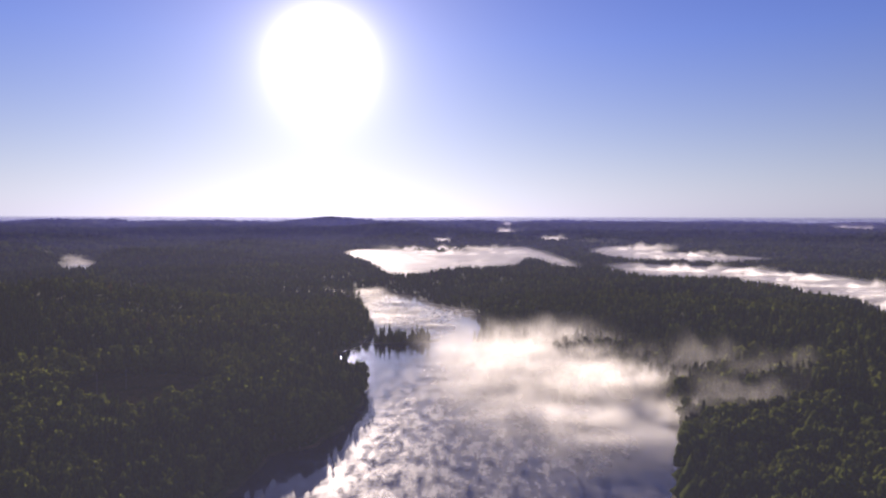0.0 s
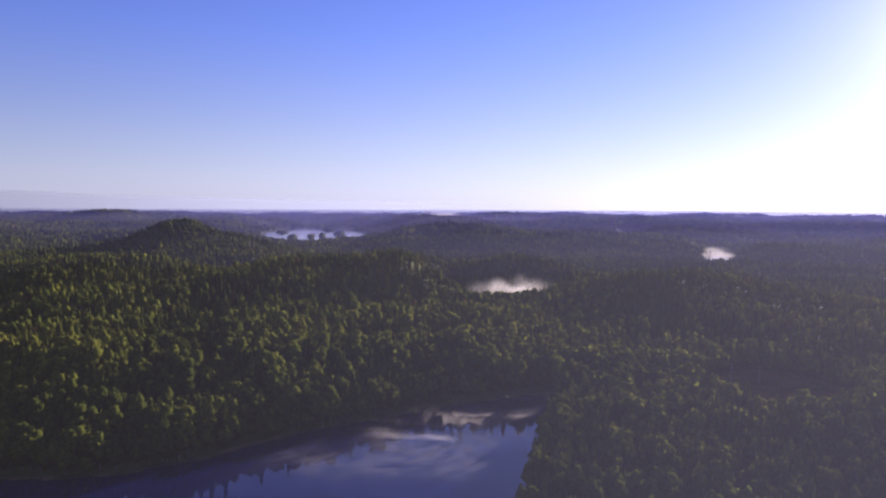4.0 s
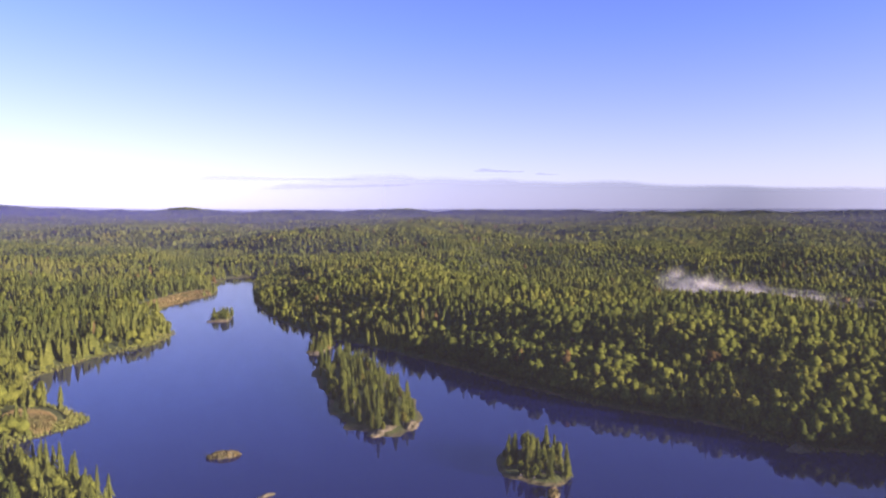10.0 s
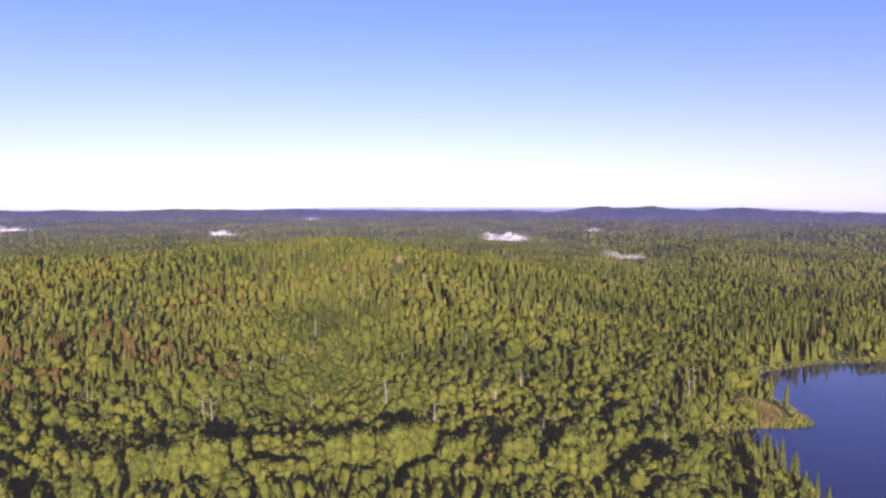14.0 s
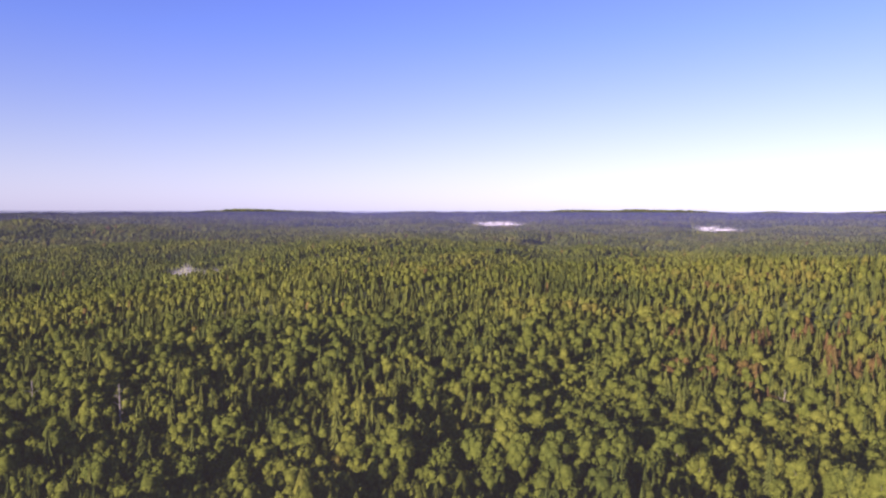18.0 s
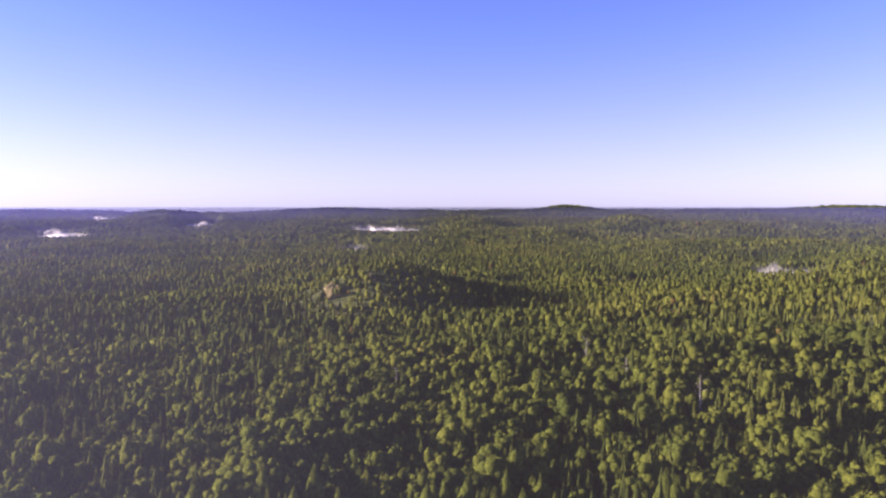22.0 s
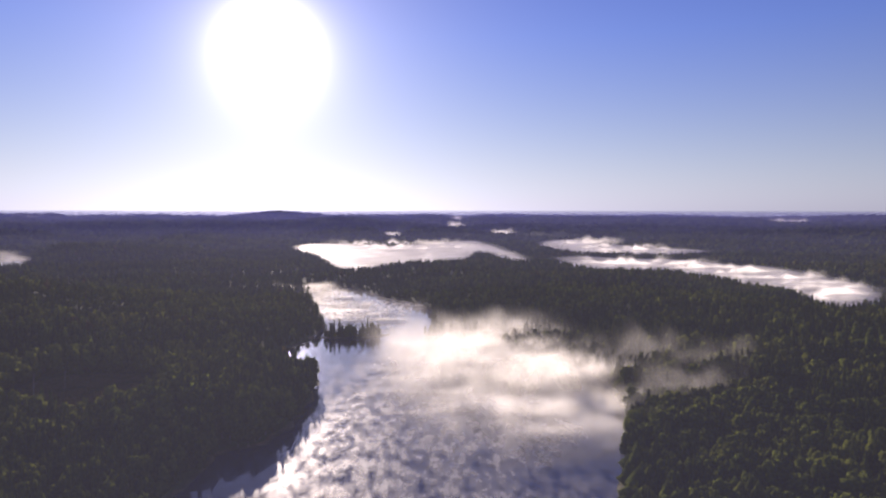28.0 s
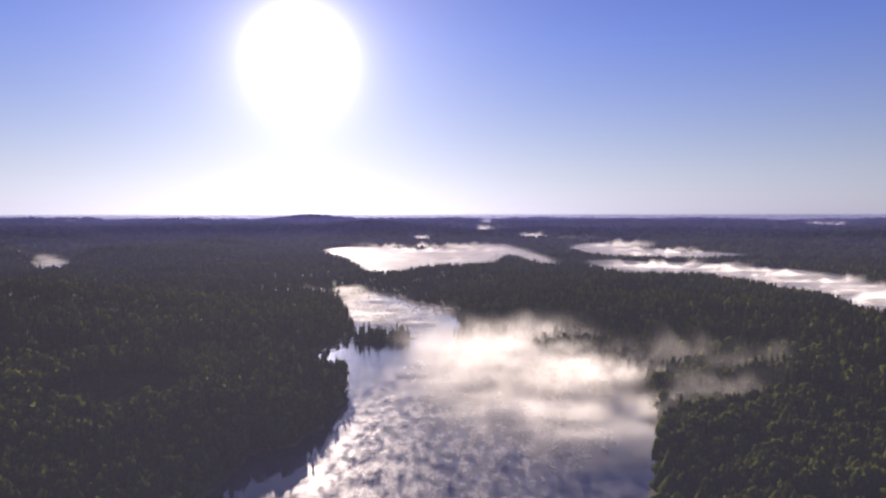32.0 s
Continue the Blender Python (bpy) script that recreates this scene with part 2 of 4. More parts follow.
GLARE_VEIL = mist_material("glare_veil", 0.0016, 0.0, 0.3, 1.0, (0.7, 0.72, 0.85), 2.2, 1.0, spread=0.95)
# dark blue tint that paints the haze of the far distance
BLUE_VEIL = mist_material("blue_haze_veil", 0.0016, 0.0, 0.3, 1.0, (0.06, 0.065, 0.19), 2.2, 0.0)


# ---- helpers of this scene ----
def hash01(ix, iy, seed):
    h = (ix.astype(np.int64) * 374761393 + iy.astype(np.int64) * 668265263 + seed * 974711) & 0xFFFFFFFF
    h = ((h ^ (h >> 13)) * 1274126177) & 0xFFFFFFFF
    return ((h ^ (h >> 16)) & 0xFFFF) / 65535.0


def vnoise(x, y, size, seed=0):
    """Smooth noise, -1 to 1, with bumps of that size in metres."""
    x, y = np.asarray(x) / size, np.asarray(y) / size
    ix, iy = np.floor(x), np.floor(y)
    u, v = x - ix, y - iy
    u, v = u * u * (3 - 2 * u), v * v * (3 - 2 * v)
    a, b = hash01(ix, iy, seed), hash01(ix + 1, iy, seed)
    c, d = hash01(ix, iy + 1, seed), hash01(ix + 1, iy + 1, seed)
    return 2 * ((a * (1 - u) + b * u) * (1 - v) + (c * (1 - u) + d * u) * v) - 1


def smooth(lo, hi, v):
    u = np.clip((v - lo) / (hi - lo), 0, 1)
    return u * u * (3 - 2 * u)


def curve_round(points, steps=4):
    """A closed Catmull-Rom line through plan points."""
    p = np.array(points, float)
    a, b, c, d = np.roll(p, 1, 0), p, np.roll(p, -1, 0), np.roll(p, -2, 0)
    rows = []
    for k in range(steps):
        t = k / steps
        rows.append(0.5 * (2 * b + (c - a) * t + (2 * a - 5 * b + 4 * c - d) * t * t + (3 * b - a - 3 * c + d) * t ** 3))
    return np.stack(rows, 1).reshape(-1, 2)


def signed(x, y, poly):
    """Distance to a closed line: negative inside."""
    x, y = np.asarray(x, float), np.asarray(y, float)
    best, inside = np.full(x.shape, 1e12), np.zeros(x.shape, bool)
    for (x0, y0), (x1, y1) in zip(poly, np.roll(poly, -1, 0)):
        dx, dy = x1 - x0, y1 - y0
        t = np.clip(((x - x0) * dx + (y - y0) * dy) / (dx * dx + dy * dy + 1e-9), 0, 1)
        best = np.minimum(best, (x - x0 - t * dx) ** 2 + (y - y0 - t * dy) ** 2)
        if dy != 0:
            inside ^= ((y0 > y) != (y1 > y)) & (x < x0 + (y - y0) * dx / dy)
    return np.where(inside, -1, 1) * np.sqrt(best)


def polar(az, r):
    return -r * np.sin(np.radians(az)), r * np.cos(np.radians(az))


def mesh_from(name, verts, faces, mats, index=None, **floats):
    """A mesh from arrays of vertices and triangles or quads, with float attributes for the vertices."""
    me = bpy.data.meshes.new(name)
    k = faces.shape[1]
    me.vertices.add(len(verts))
    me.vertices.foreach_set("co", np.ascontiguousarray(verts, np.float32).ravel())
    me.loops.add(faces.size)
    me.loops.foreach_set("vertex_index", np.ascontiguousarray(faces, np.int32).ravel())
    me.polygons.add(len(faces))
    me.polygons.foreach_set("loop_start", np.arange(0, faces.size, k, dtype=np.int32))
    for m in mats:
        me.materials.append(m)
    if index is not None:
        me.polygons.foreach_set("material_index", np.ascontiguousarray(index, np.int32))
    me.update(calc_edges=True)
    for key, values in floats.items():
        at = me.attributes.new(key, "FLOAT", "POINT")
        at.data.foreach_set("value", np.ascontiguousarray(values, np.float32))
    return me


def grid_faces(rows, cols, closed):
    i, j = np.meshgrid(np.arange(rows - 1), np.arange(cols if closed else cols - 1), indexing="ij")
    j2 = (j + 1) % cols
    return np.stack([i * cols + j, i * cols + j2, (i + 1) * cols + j2, (i + 1) * cols + j], -1).reshape(-1, 4)


# ---- the plan: waters ----
EAST_BANK = [(-93, -164), (-62, -95), (-25, -15), (8, 70), (42, 140), (65, 186), (80, 228), (92, 261), (98, 307), (88, 350), (65, 381), (38, 412),
             (20, 431), (26, 467), (31, 547), (16, 587), (-12, 637), (-46, 716), (-81, 730), (-103, 729)]
POINT_BANK = [(-79, 655), (-60, 544), (-48, 476), (-50, 440), (-55, 412), (-74, 372), (-56, 356), (-40, 332), (-35, 302), (-38, 256), (-46, 234), (-57, 225),
              (-62, 185), (-72, 135), (-105, 112), (-129, 138), (-142, 155), (-158, 177), (-171, 202), (-196, 223)]
FAR_BANK = [(-204, 198), (-211, 172), (-215, 140), (-217, 105), (-214, 79), (-222, 47), (-240, 25), (-266, 7), (-254, -26), (-262, -50), (-264, -102),
            (-270, -134), (-285, -176), (-297, -224), (-311, -293), (-321, -325), (-343, -375), (-389, -450), (-487, -566), (-544, -617)]
NEAR_BANK = [(-502, -636), (-454, -594), (-420, -540), (-373, -520), (-326, -493), (-300, -450), (-264, -388), (-232, -365), (-199, -360), (-164, -345),
             (-150, -333), (-138, -304), (-138, -276), (-135, -255), (-122, -253), (-100, -248), (-86, -238), (-86, -227), (-95, -212), (-98, -192)]
UPPER_LAKE = [(-202, 1409), (-129, 1171), (-69, 891), (-39, 874), (-11, 943), (52, 961), (115, 1068), (155, 1246), (178, 1044), (194, 981), (215, 1143), (208, 1520), (192, 1649), (97, 1544), (19, 1430), (-52, 1430), (-155, 1520)]
ARM_NORTH = [(330, 1540), (320, 1270), (350, 1170), (450, 1130), (545, 1150), (560, 1215), (480, 1380), (440, 1700)]
ARM_SOUTH = [(240, 1020), (270, 850), (345, 820), (370, 700), (365, 575), (345, 505), (440, 585), (480, 675), (485, 795), (470, 920), (410, 1021), (320, 1060)]
LAKE = curve_round(EAST_BANK + POINT_BANK + FAR_BANK + NEAR_BANK, 3)
WATERS = [LAKE] + [curve_round(w, 3) for w in (UPPER_LAKE, ARM_NORTH, ARM_SOUTH)]
# islands: centre, half length, half width, turn
ISLANDS = [(-227, -196, 66, 17, 52.5), (-190, -92, 14, 11, 40), (-321, -409, 12, 8, 40), (-282, -274, 14, 6, 20), (-26, 436, 20, 7, 5)]
# ponds far off: angle, range, half width across, half depth, level
PONDS = [(0.0, 2000, 24, 180, 5), (-9.3, 2150, 45, 170, 6), (-5.4, 2700, 40, 180, 13), (-5.5, 3600, 38, 250, 24), (-31.0, 3500, 80, 250, 23), (28.0, 1180, 26, 130, 3),
         (45.0, 590, 32, 38, 2), (60.6, 2250, 150, 640, 4), (175.0, 1800, 64, 240, 5), (167.6, 2200, 44, 200, 7), (198.0, 2050, 40, 180, 6), (191.0, 3500, 50, 260, 25)]
PONDS += [(165.0, 1090, 40, 60, 3), (288.5, 1200, 30, 50, 3)]
PONDS += [(230.0, 2850, 110, 320, 17), (226.2, 1420, 22, 90, 4), (212.6, 2450, 80, 240, 11), (254.6, 790, 26, 38, 3), (263.0, 690, 46, 20, 3), (285.7, 2050, 95, 180, 5), (300.6, 2450, 45, 180, 11),
          (307.0, 3050, 50, 200, 19), (310.2, 1900, 45, 130, 5), (100.0, 690, 30, 38, 2), (34.7, 2050, 26, 120, 5), (50.0, 3900, 130, 200, 38)]
# hills: angle, range, height, half width across, half depth
HILLS = [(23.6, 312, -12, 34, 45), (192, 570, 24, 130, 120), (204, 640, 18, 110, 120), (4.6, 2350, 24, 100, 200), (33.4, 2200, 22, 150, 250),
         (29, 820, 8, 90, 90), (44, 4000, 14, 200, 300), (301.7, 2750, 36, 160, 150), (43.2, 3000, 20, 250, 250)]
HILLS += [(8.7, 4500, 22, 130, 250), (168, 4600, 26, 110, 200), (163.7, 4600, 27, 110, 200), (157, 4650, 22, 190, 200), (250, 4600, 26, 250, 300),
          (290, 4500, 18, 300, 300), (313, 4600, 20, 200, 300), (88, 4300, 14, 160, 300), (92, 4400, 14, 120, 300), (230, 4000, 14, 400, 300)]
# summits and hollows: angle, range, altitude of the ground, half width across, half depth
SUMMITS = [(95, 640, 4, 60, 60), (104, 610, 3, 45, 45), (69.4, 1090, 51, 84, 110), (61.5, 1060, 12, 60, 90), (80, 1080, 14, 70, 90), (76.2, 3000, 70, 95, 200), (52, 1300, 30, 120, 120), (41, 1350, 31, 140, 120), (52, 400, 13, 70, 60), (66, 430, 14, 70, 65), (67, 720, 6, 70, 80),
           (77.5, 720, 27, 55, 90), (85, 900, 19, 60, 90), (106, 950, 20, 80, 80), (34, 690, 9, 50, 60), (111, 430, 15, 80, 65), (122, 520, 17, 80, 80), (124.5, 1450, 46, 125, 150), (104.4, 2600, 52, 190, 300), (91, 3300, 55, 200, 300), (139, 3000, 50, 150, 250), (9.5, 4000, 70, 120, 250), (23, 2500, 34, 200, 250)]
SUMMITS += [(266, 2000, 50, 80, 150), (279, 2100, 43, 85, 150), (259, 1900, 37, 85, 150), (273, 1650, 24, 70, 110), (271, 4400, 84, 130, 250), (287.4, 520, 33, 36, 42), (280, 525, 20, 42, 55)]
SUMMITS += [(243, 610, 24, 100, 90), (263, 850, 4, 110, 170), (276, 1000, 4, 120, 200), (300, 850, 4, 140, 200), (318, 800, 4, 110, 160), (252, 330, 14, 50, 50), (268, 300, 13, 45, 45)]
RISES = list(HILLS)


def land(x, y):
    """Height of the ground; below zero under the lake."""
    x, y = np.asarray(x, float), np.asarray(y, float)
    r = np.hypot(x, y)
    d = np.full(x.shape, 1e9)
    near = r < 1900
    if near.any():
        for w in WATERS:
            d[near] = np.minimum(d[near], signed(x[near], y[near], w))
    for cx, cy, a, b, turn in ISLANDS:
        c, s = math.cos(radians(turn)), math.sin(radians(turn))
        u, v = (x - cx) * c + (y - cy) * s, -(x - cx) * s + (y - cy) * c
        wob = 1 + 0.16 * vnoise(x, y, 14, 31) + 0.1 * vnoise(x, y, 6, 32)
        q = (1 - np.hypot(u / a, v / b) / wob) * min(a, b)
        d = np.where(d < 0, np.maximum(d, np.minimum(q, 30)), d)
    d = d + 1.6 * vnoise(x, y, 9, 5) * (np.abs(d) < 60)
    inland = smooth(0, 220, d)
    for az, pr, wa, wr, level in PONDS:
        if pr < 1500:
            c, s = math.cos(radians(az)), math.sin(radians(az))
            u, v = x * c + y * s, -x * s + y * c
            inland = inland * (1 - 0.9 * np.exp(-0.5 * (u / (1.3 * wa)) ** 2) * smooth(0.4 * pr, 0.65 * pr, v) * (1 - smooth(pr, pr + 3 * wr, v)))
    for az, sr, top, wa, wr in SUMMITS:
        sx, sy = polar(az, sr)
        c, s = math.cos(radians(az)), math.sin(radians(az))
        u, v = (x - sx) * c + (y - sy) * s, -(x - sx) * s + (y - sy) * c
        inland = inland * (1 - 0.6 * np.exp(-0.5 * ((u / wa) ** 2 + (v / wr) ** 2)))
    z = np.where(d > 0, 0.25 + 0.09 * np.minimum(d, 12) + 9 * (1 - np.exp(-np.maximum(d, 0) / 120)), np.maximum(-4.0, 0.16 * d))
    z = z + inland * (0.3 + 0.7 * smooth(170, 420, r)) * np.clip(0.6 - 0.5 * x / np.maximum(r, 1), 0.5, 1.0) * (1 - 0.45 * smooth(800, 1700, r)) * (27.0 * vnoise(x, y, 230, 1) + 13.0 * vnoise(x, y, 90, 2)) + smooth(80, 500, d) * 9 * vnoise(x, y, 380, 3) * (1 - 0.6 * smooth(1500, 3000, r))
    az_here = np.degrees(np.arctan2(-x, y)) % 360
    west = smooth(48, 66, az_here) * (1 - smooth(124, 142, az_here)) * (r > 185)
    z = z + 13 * smooth(2, 75, d) * (1 - 0.85 * smooth(150, 330, d)) * west
    far = smooth(1200, 4600, r)
    z = z - 11 * smooth(2900, 4700, r) * np.clip(np.maximum(-x, y) / np.maximum(r, 1), 0, 1)
    z = z + far * 42 + smooth(3900, 4750, r) * (-4 - 28 * np.minimum(y / np.maximum(r, 1), 0.2) + 9 * vnoise(x, y, 700, 8) + 5 * vnoise(x, y, 260, 9)) + smooth(1000, 2500, r) * 8 * vnoise(x, y, 520, 4)
    for az, hr, h, wa, wr in RISES:
        hx, hy = polar(az, hr)
        c, s = math.cos(radians(az)), math.sin(radians(az))
        u, v = (x - hx) * c + (y - hy) * s, -(x - hx) * s + (y - hy) * c
        z = z + h * np.exp(-0.5 * ((u / wa) ** 2 + (v / wr) ** 2)) * (1 + 0.12 * vnoise(x, y, 90, 12)) * (d > 0)
    z = np.where((d > 0) & (r < 1900), np.maximum(z, 0.3 + 0.09 * np.minimum(d, 12) + 0.02 * np.clip(d, 0, 150)), z)
    for az, pr, wa, wr, level in PONDS:
        px_, py_ = polar(az, pr)
        c, s = math.cos(radians(az)), math.sin(radians(az))
        u, v = (x - px_) * c + (y - py_) * s, -(x - px_) * s + (y - py_) * c
        q = np.hypot(u / wa, v / wr) * (1 + 0.2 * vnoise(x, y, max(wa, 30) * 0.6, 14))
        hold = 1 - smooth(1.0, 2.6, q)
        z = z * (1 - hold) + hold * (level + 3.0 * smooth(0.95, 1.6, q) - 2.5 * (1 - smooth(0.8, 1.0, q)))
    return z


RISES += [(az_, r_, 0.0, wa_, wr_) for az_, r_, top_, wa_, wr_ in SUMMITS]
# neighbouring hills overlap: settle their heights until each summit has its altitude
for _ in range(4):
    for k_, (az_, r_, top_, wa_, wr_) in enumerate(SUMMITS, len(HILLS)):
        sx_, sy_ = polar(az_, r_)
        RISES[k_] = (az_, r_, RISES[k_][2] + top_ - float(land(np.array([sx_]), np.array([sy_]))[0]), wa_, wr_)


def shore(x, y):
    """Distance to the nearest water of the big lakes and the islands' reach."""
    d = np.full(np.shape(x), 1e9)
    for w in WATERS:
        d = np.minimum(d, signed(x, y, w))
    return d


# ---- ground: one sheet to the horizon ----
AZ = np.linspace(0, 360, 720, endpoint=False)
RINGS = np.concatenate([np.linspace(0.01, 140, 10), np.linspace(146, 520, 80), np.linspace(530, 1150, 50), np.geomspace(1180, 4950, 22)])
gr, ga = np.meshgrid(RINGS, AZ, indexing="ij")
gx, gy = polar(ga, gr)
gz = land(gx.ravel(), gy.ravel())
ground = new("ground", mesh_from("ground", np.stack([gx.ravel(), gy.ravel(), gz], 1), grid_faces(len(RINGS), len(AZ), True)[:, ::-1], [FLOOR]))
tagged(ground, "rolling forest floor of moss, scrub and bare earth", "ground", kind="structure")

# far canopy, rough with tree tops
FAZ = np.linspace(0, 360, 900, endpoint=False)
FR = np.geomspace(1150, 4930, 70)
fr, fa = np.meshgrid(FR, FAZ, indexing="ij")
rng = np.random.default_rng(7)
fa = fa + rng.uniform(-0.07, 0.07, fa.shape)
fr = fr * (1 + rng.uniform(-0.004, 0.004, fr.shape))
fx, fy = polar(fa, fr)
fx, fy = fx.ravel(), fy.ravel()
fz = land(fx, fy)
keep_low = np.zeros(fx.shape)
for az, pr, wa, wr, level in PONDS:
    px_, py_ = polar(az, pr)
    c, s = math.cos(radians(az)), math.sin(radians(az))
    u, v = (fx - px_) * c + (fy - py_) * s, -(fx - px_) * s + (fy - py_) * c
    keep_low = np.maximum(keep_low, 1 - smooth(0.95, 1.35, np.hypot(u / wa, v / wr)))
wet = np.minimum(1, keep_low + (fz < 0.3))
tops = 1.0 + 1.5 * rng.random(fx.shape)
fz = np.where(wet > 0.3, fz - 1.5, fz + tops * (1 - wet))
canopy = new("distant_forest", mesh_from("distant_forest", np.stack([fx, fy, fz], 1), grid_faces(len(FR), len(FAZ), True)[:, ::-1], [CANOPY]))
tagged(canopy, "unbroken dark green forest canopy over the far hills", "forest", kind="stuff")


# ---- water ----
def water_sheet(name, poly, level, label, cell=9.0):
    lo, hi = poly.min(0) - 12, poly.max(0) + 12
    nx, ny = int((hi[0] - lo[0]) / cell) + 2, int((hi[1] - lo[1]) / cell) + 2
    xs, ys = np.meshgrid(lo[0] + cell * np.arange(nx), lo[1] + cell * np.arange(ny), indexing="ij")
    inside = signed(xs.ravel(), ys.ravel(), poly) < 9
    f = grid_faces(nx, ny, False)
    f = f[inside[f].any(1)][:, ::-1]
    used, f2 = np.unique(f, return_inverse=True)
    v = np.stack([xs.ravel()[used], ys.ravel()[used], np.full(len(used), level)], 1)
    ob = new(name, mesh_from(name, v, f2.reshape(-1, 4), [WATER]))
    return tagged(ob, label, "lake", kind="structure")


water_sheet("water_1", LAKE, 0.0, "calm dark blue lake with narrow arms between wooded shores")
for k, w in enumerate(WATERS[1:]):
    water_sheet("water_%d" % (k + 2), w, 0.0, "still lake arm under low morning mist", 14.0)
for k, (az, pr, wa, wr, level) in enumerate(PONDS):
    cx, cy = polar(az, pr)
    bm = bmesh.new()
    c, s = math.cos(radians(az)), math.sin(radians(az))
    ring = []
    for i in range(28):
        a = 2 * math.pi * i / 28
        u, v = 1.25 * wa * math.cos(a), 1.25 * wr * math.sin(a)
        ring.append(bm.verts.new((cx + u * c - v * s, cy + u * s + v * c, level)))
    bm.faces.new(ring)
    me = bpy.data.meshes.new("pond")
    bm.to_mesh(me)
    me.materials.append(WATER)
    tagged(new("water_%d" % (k + 5), me), "small still pond among the trees", "pond", kind="structure")


# ---- trees ----
def ico():
    t = (1 + 5 ** 0.5) / 2
    v = np.array([(-1, t, 0), (1, t, 0), (-1, -t, 0), (1, -t, 0), (0, -1, t), (0, 1, t), (0, -1, -t), (0, 1, -t), (t, 0, -1), (t, 0, 1), (-t, 0, -1), (-t, 0, 1)], float)
    f = np.array([(0, 11, 5), (0, 5, 1), (0, 1, 7), (0, 7, 10), (0, 10, 11), (1, 5, 9), (5, 11, 4), (11, 10, 2), (10, 7, 6), (7, 1, 8),
                  (3, 9, 4), (3, 4, 2), (3, 2, 6), (3, 6, 8), (3, 8, 9), (4, 9, 5), (2, 4, 11), (6, 2, 10), (8, 6, 7), (9, 8, 1)])
    return v / np.linalg.norm(v[0]), f


ICO_V, ICO_F = ico()


def joined(pieces):
    vs, fs, n = [], [], 0
    for v, f in pieces:
        vs.append(v)
        fs.append(f + n)
        n += len(v)
    return np.concatenate(vs), np.concatenate(fs)


def spruce_crown(rnd, tiers, arms, wide=0.17, low=0.1):
    """Drooping ragged skirts, one over another; height 1."""
    out = []
    for k in range(tiers):
        u = k / tiers
        z1 = low + (1 - low) * (u + 1.7 / tiers) if k < tiers - 1 else 1.0
        z0 = low + (1 - low) * u
        r = wide * (1 - u) ** 0.85 * rnd.uniform(0.85, 1.15) + 0.012
        a = rnd.uniform(0, 6.3) + np.arange(2 * arms) * math.pi / arms
        rr = r * np.where(np.arange(2 * arms) % 2 == 0, rnd.uniform(0.8, 1.2, 2 * arms), rnd.uniform(0.4, 0.6, 2 * arms))
        zz = z0 + np.where(np.arange(2 * arms) % 2 == 0, -0.02, 0.035) + rnd.uniform(-0.012, 0.012, 2 * arms)
        v = np.concatenate([np.stack([rr * np.cos(a), rr * np.sin(a), zz], 1), [[rnd.uniform(-0.006, 0.006), rnd.uniform(-0.006, 0.006), min(z1, 1.0)]]])
        i = np.arange(2 * arms)
        out.append((v, np.stack([i, (i + 1) % (2 * arms), np.full(2 * arms, 2 * arms)], 1)))
    return joined(out)


def finer(v, f):
    """Splits each triangle of a ball into four."""
    vs, known, out = [tuple(p) for p in v], {}, []

    def middle(i, j):
        key = (min(i, j), max(i, j))
        if key not in known:
            p = (np.array(vs[i]) + np.array(vs[j])) / 2
            known[key] = len(vs)
            vs.append(tuple(p / np.linalg.norm(p)))
        return known[key]

    for i, j, k in f:
        a, b, c = middle(i, j), middle(j, k), middle(k, i)
        out += [(i, a, c), (j, b, a), (k, c, b), (a, b, c)]
    return np.array(vs), np.array(out)


BALL = [ico(), finer(*ico())]


def clumped_crown(rnd, clumps, sprays, spray_size, fat=1.0, clump=0.145):
    """Many small rounded clumps of leaves over a hidden core, with loose sprays; height 1."""
    size = np.array([0.3 * fat, 0.3 * fat, 0.4])
    v, f = BALL[0]
    pieces = [(v * size * rnd.uniform(0.72, 0.9, (12, 1)) + np.array([0, 0, 0.5]), f)]
    cents = []
    for k in range(clumps):
        h = 1 - 1.45 * (k + 0.5) / clumps
        a = k * 2.4 + rnd.uniform(-0.4, 0.4)
        flat = math.sqrt(max(0.0, 1 - h * h))
        way = np.array([flat * math.cos(a), flat * math.sin(a), h])
        at = way * size * rnd.uniform(0.6, 0.78) + np.array([0, 0, 0.52])
        q = clump * rnd.uniform(0.75, 1.25)
        p = v * q * rnd.uniform(0.75, 1.25, (12, 1)) * np.array([1, 1, 0.9])
        pieces.append((p + at, f[(v[f].mean(1) @ way) > -0.35]))
        cents.append((at, q, way))
    for k in range(sprays):
        at, q, way = cents[rnd.integers(clumps)]
        w = way + 0.9 * rnd.normal(size=3)
        w /= np.linalg.norm(w)
        p = at + w * q * rnd.uniform(0.8, 1.3)
        e1 = np.cross(w, rnd.normal(size=3))
        e1 /= np.linalg.norm(e1) + 1e-9
        e2 = np.cross(w, e1) + 0.5 * w * rnd.uniform(-1, 1)
        t = spray_size * rnd.uniform(0.6, 1.3)
        pieces.append((np.stack([p + e1 * t, p - 0.5 * e1 * t + e2 * t, p - 0.5 * e1 * t - e2 * t * 0.8]), np.array([[0, 1, 2]])))
    return joined(pieces)


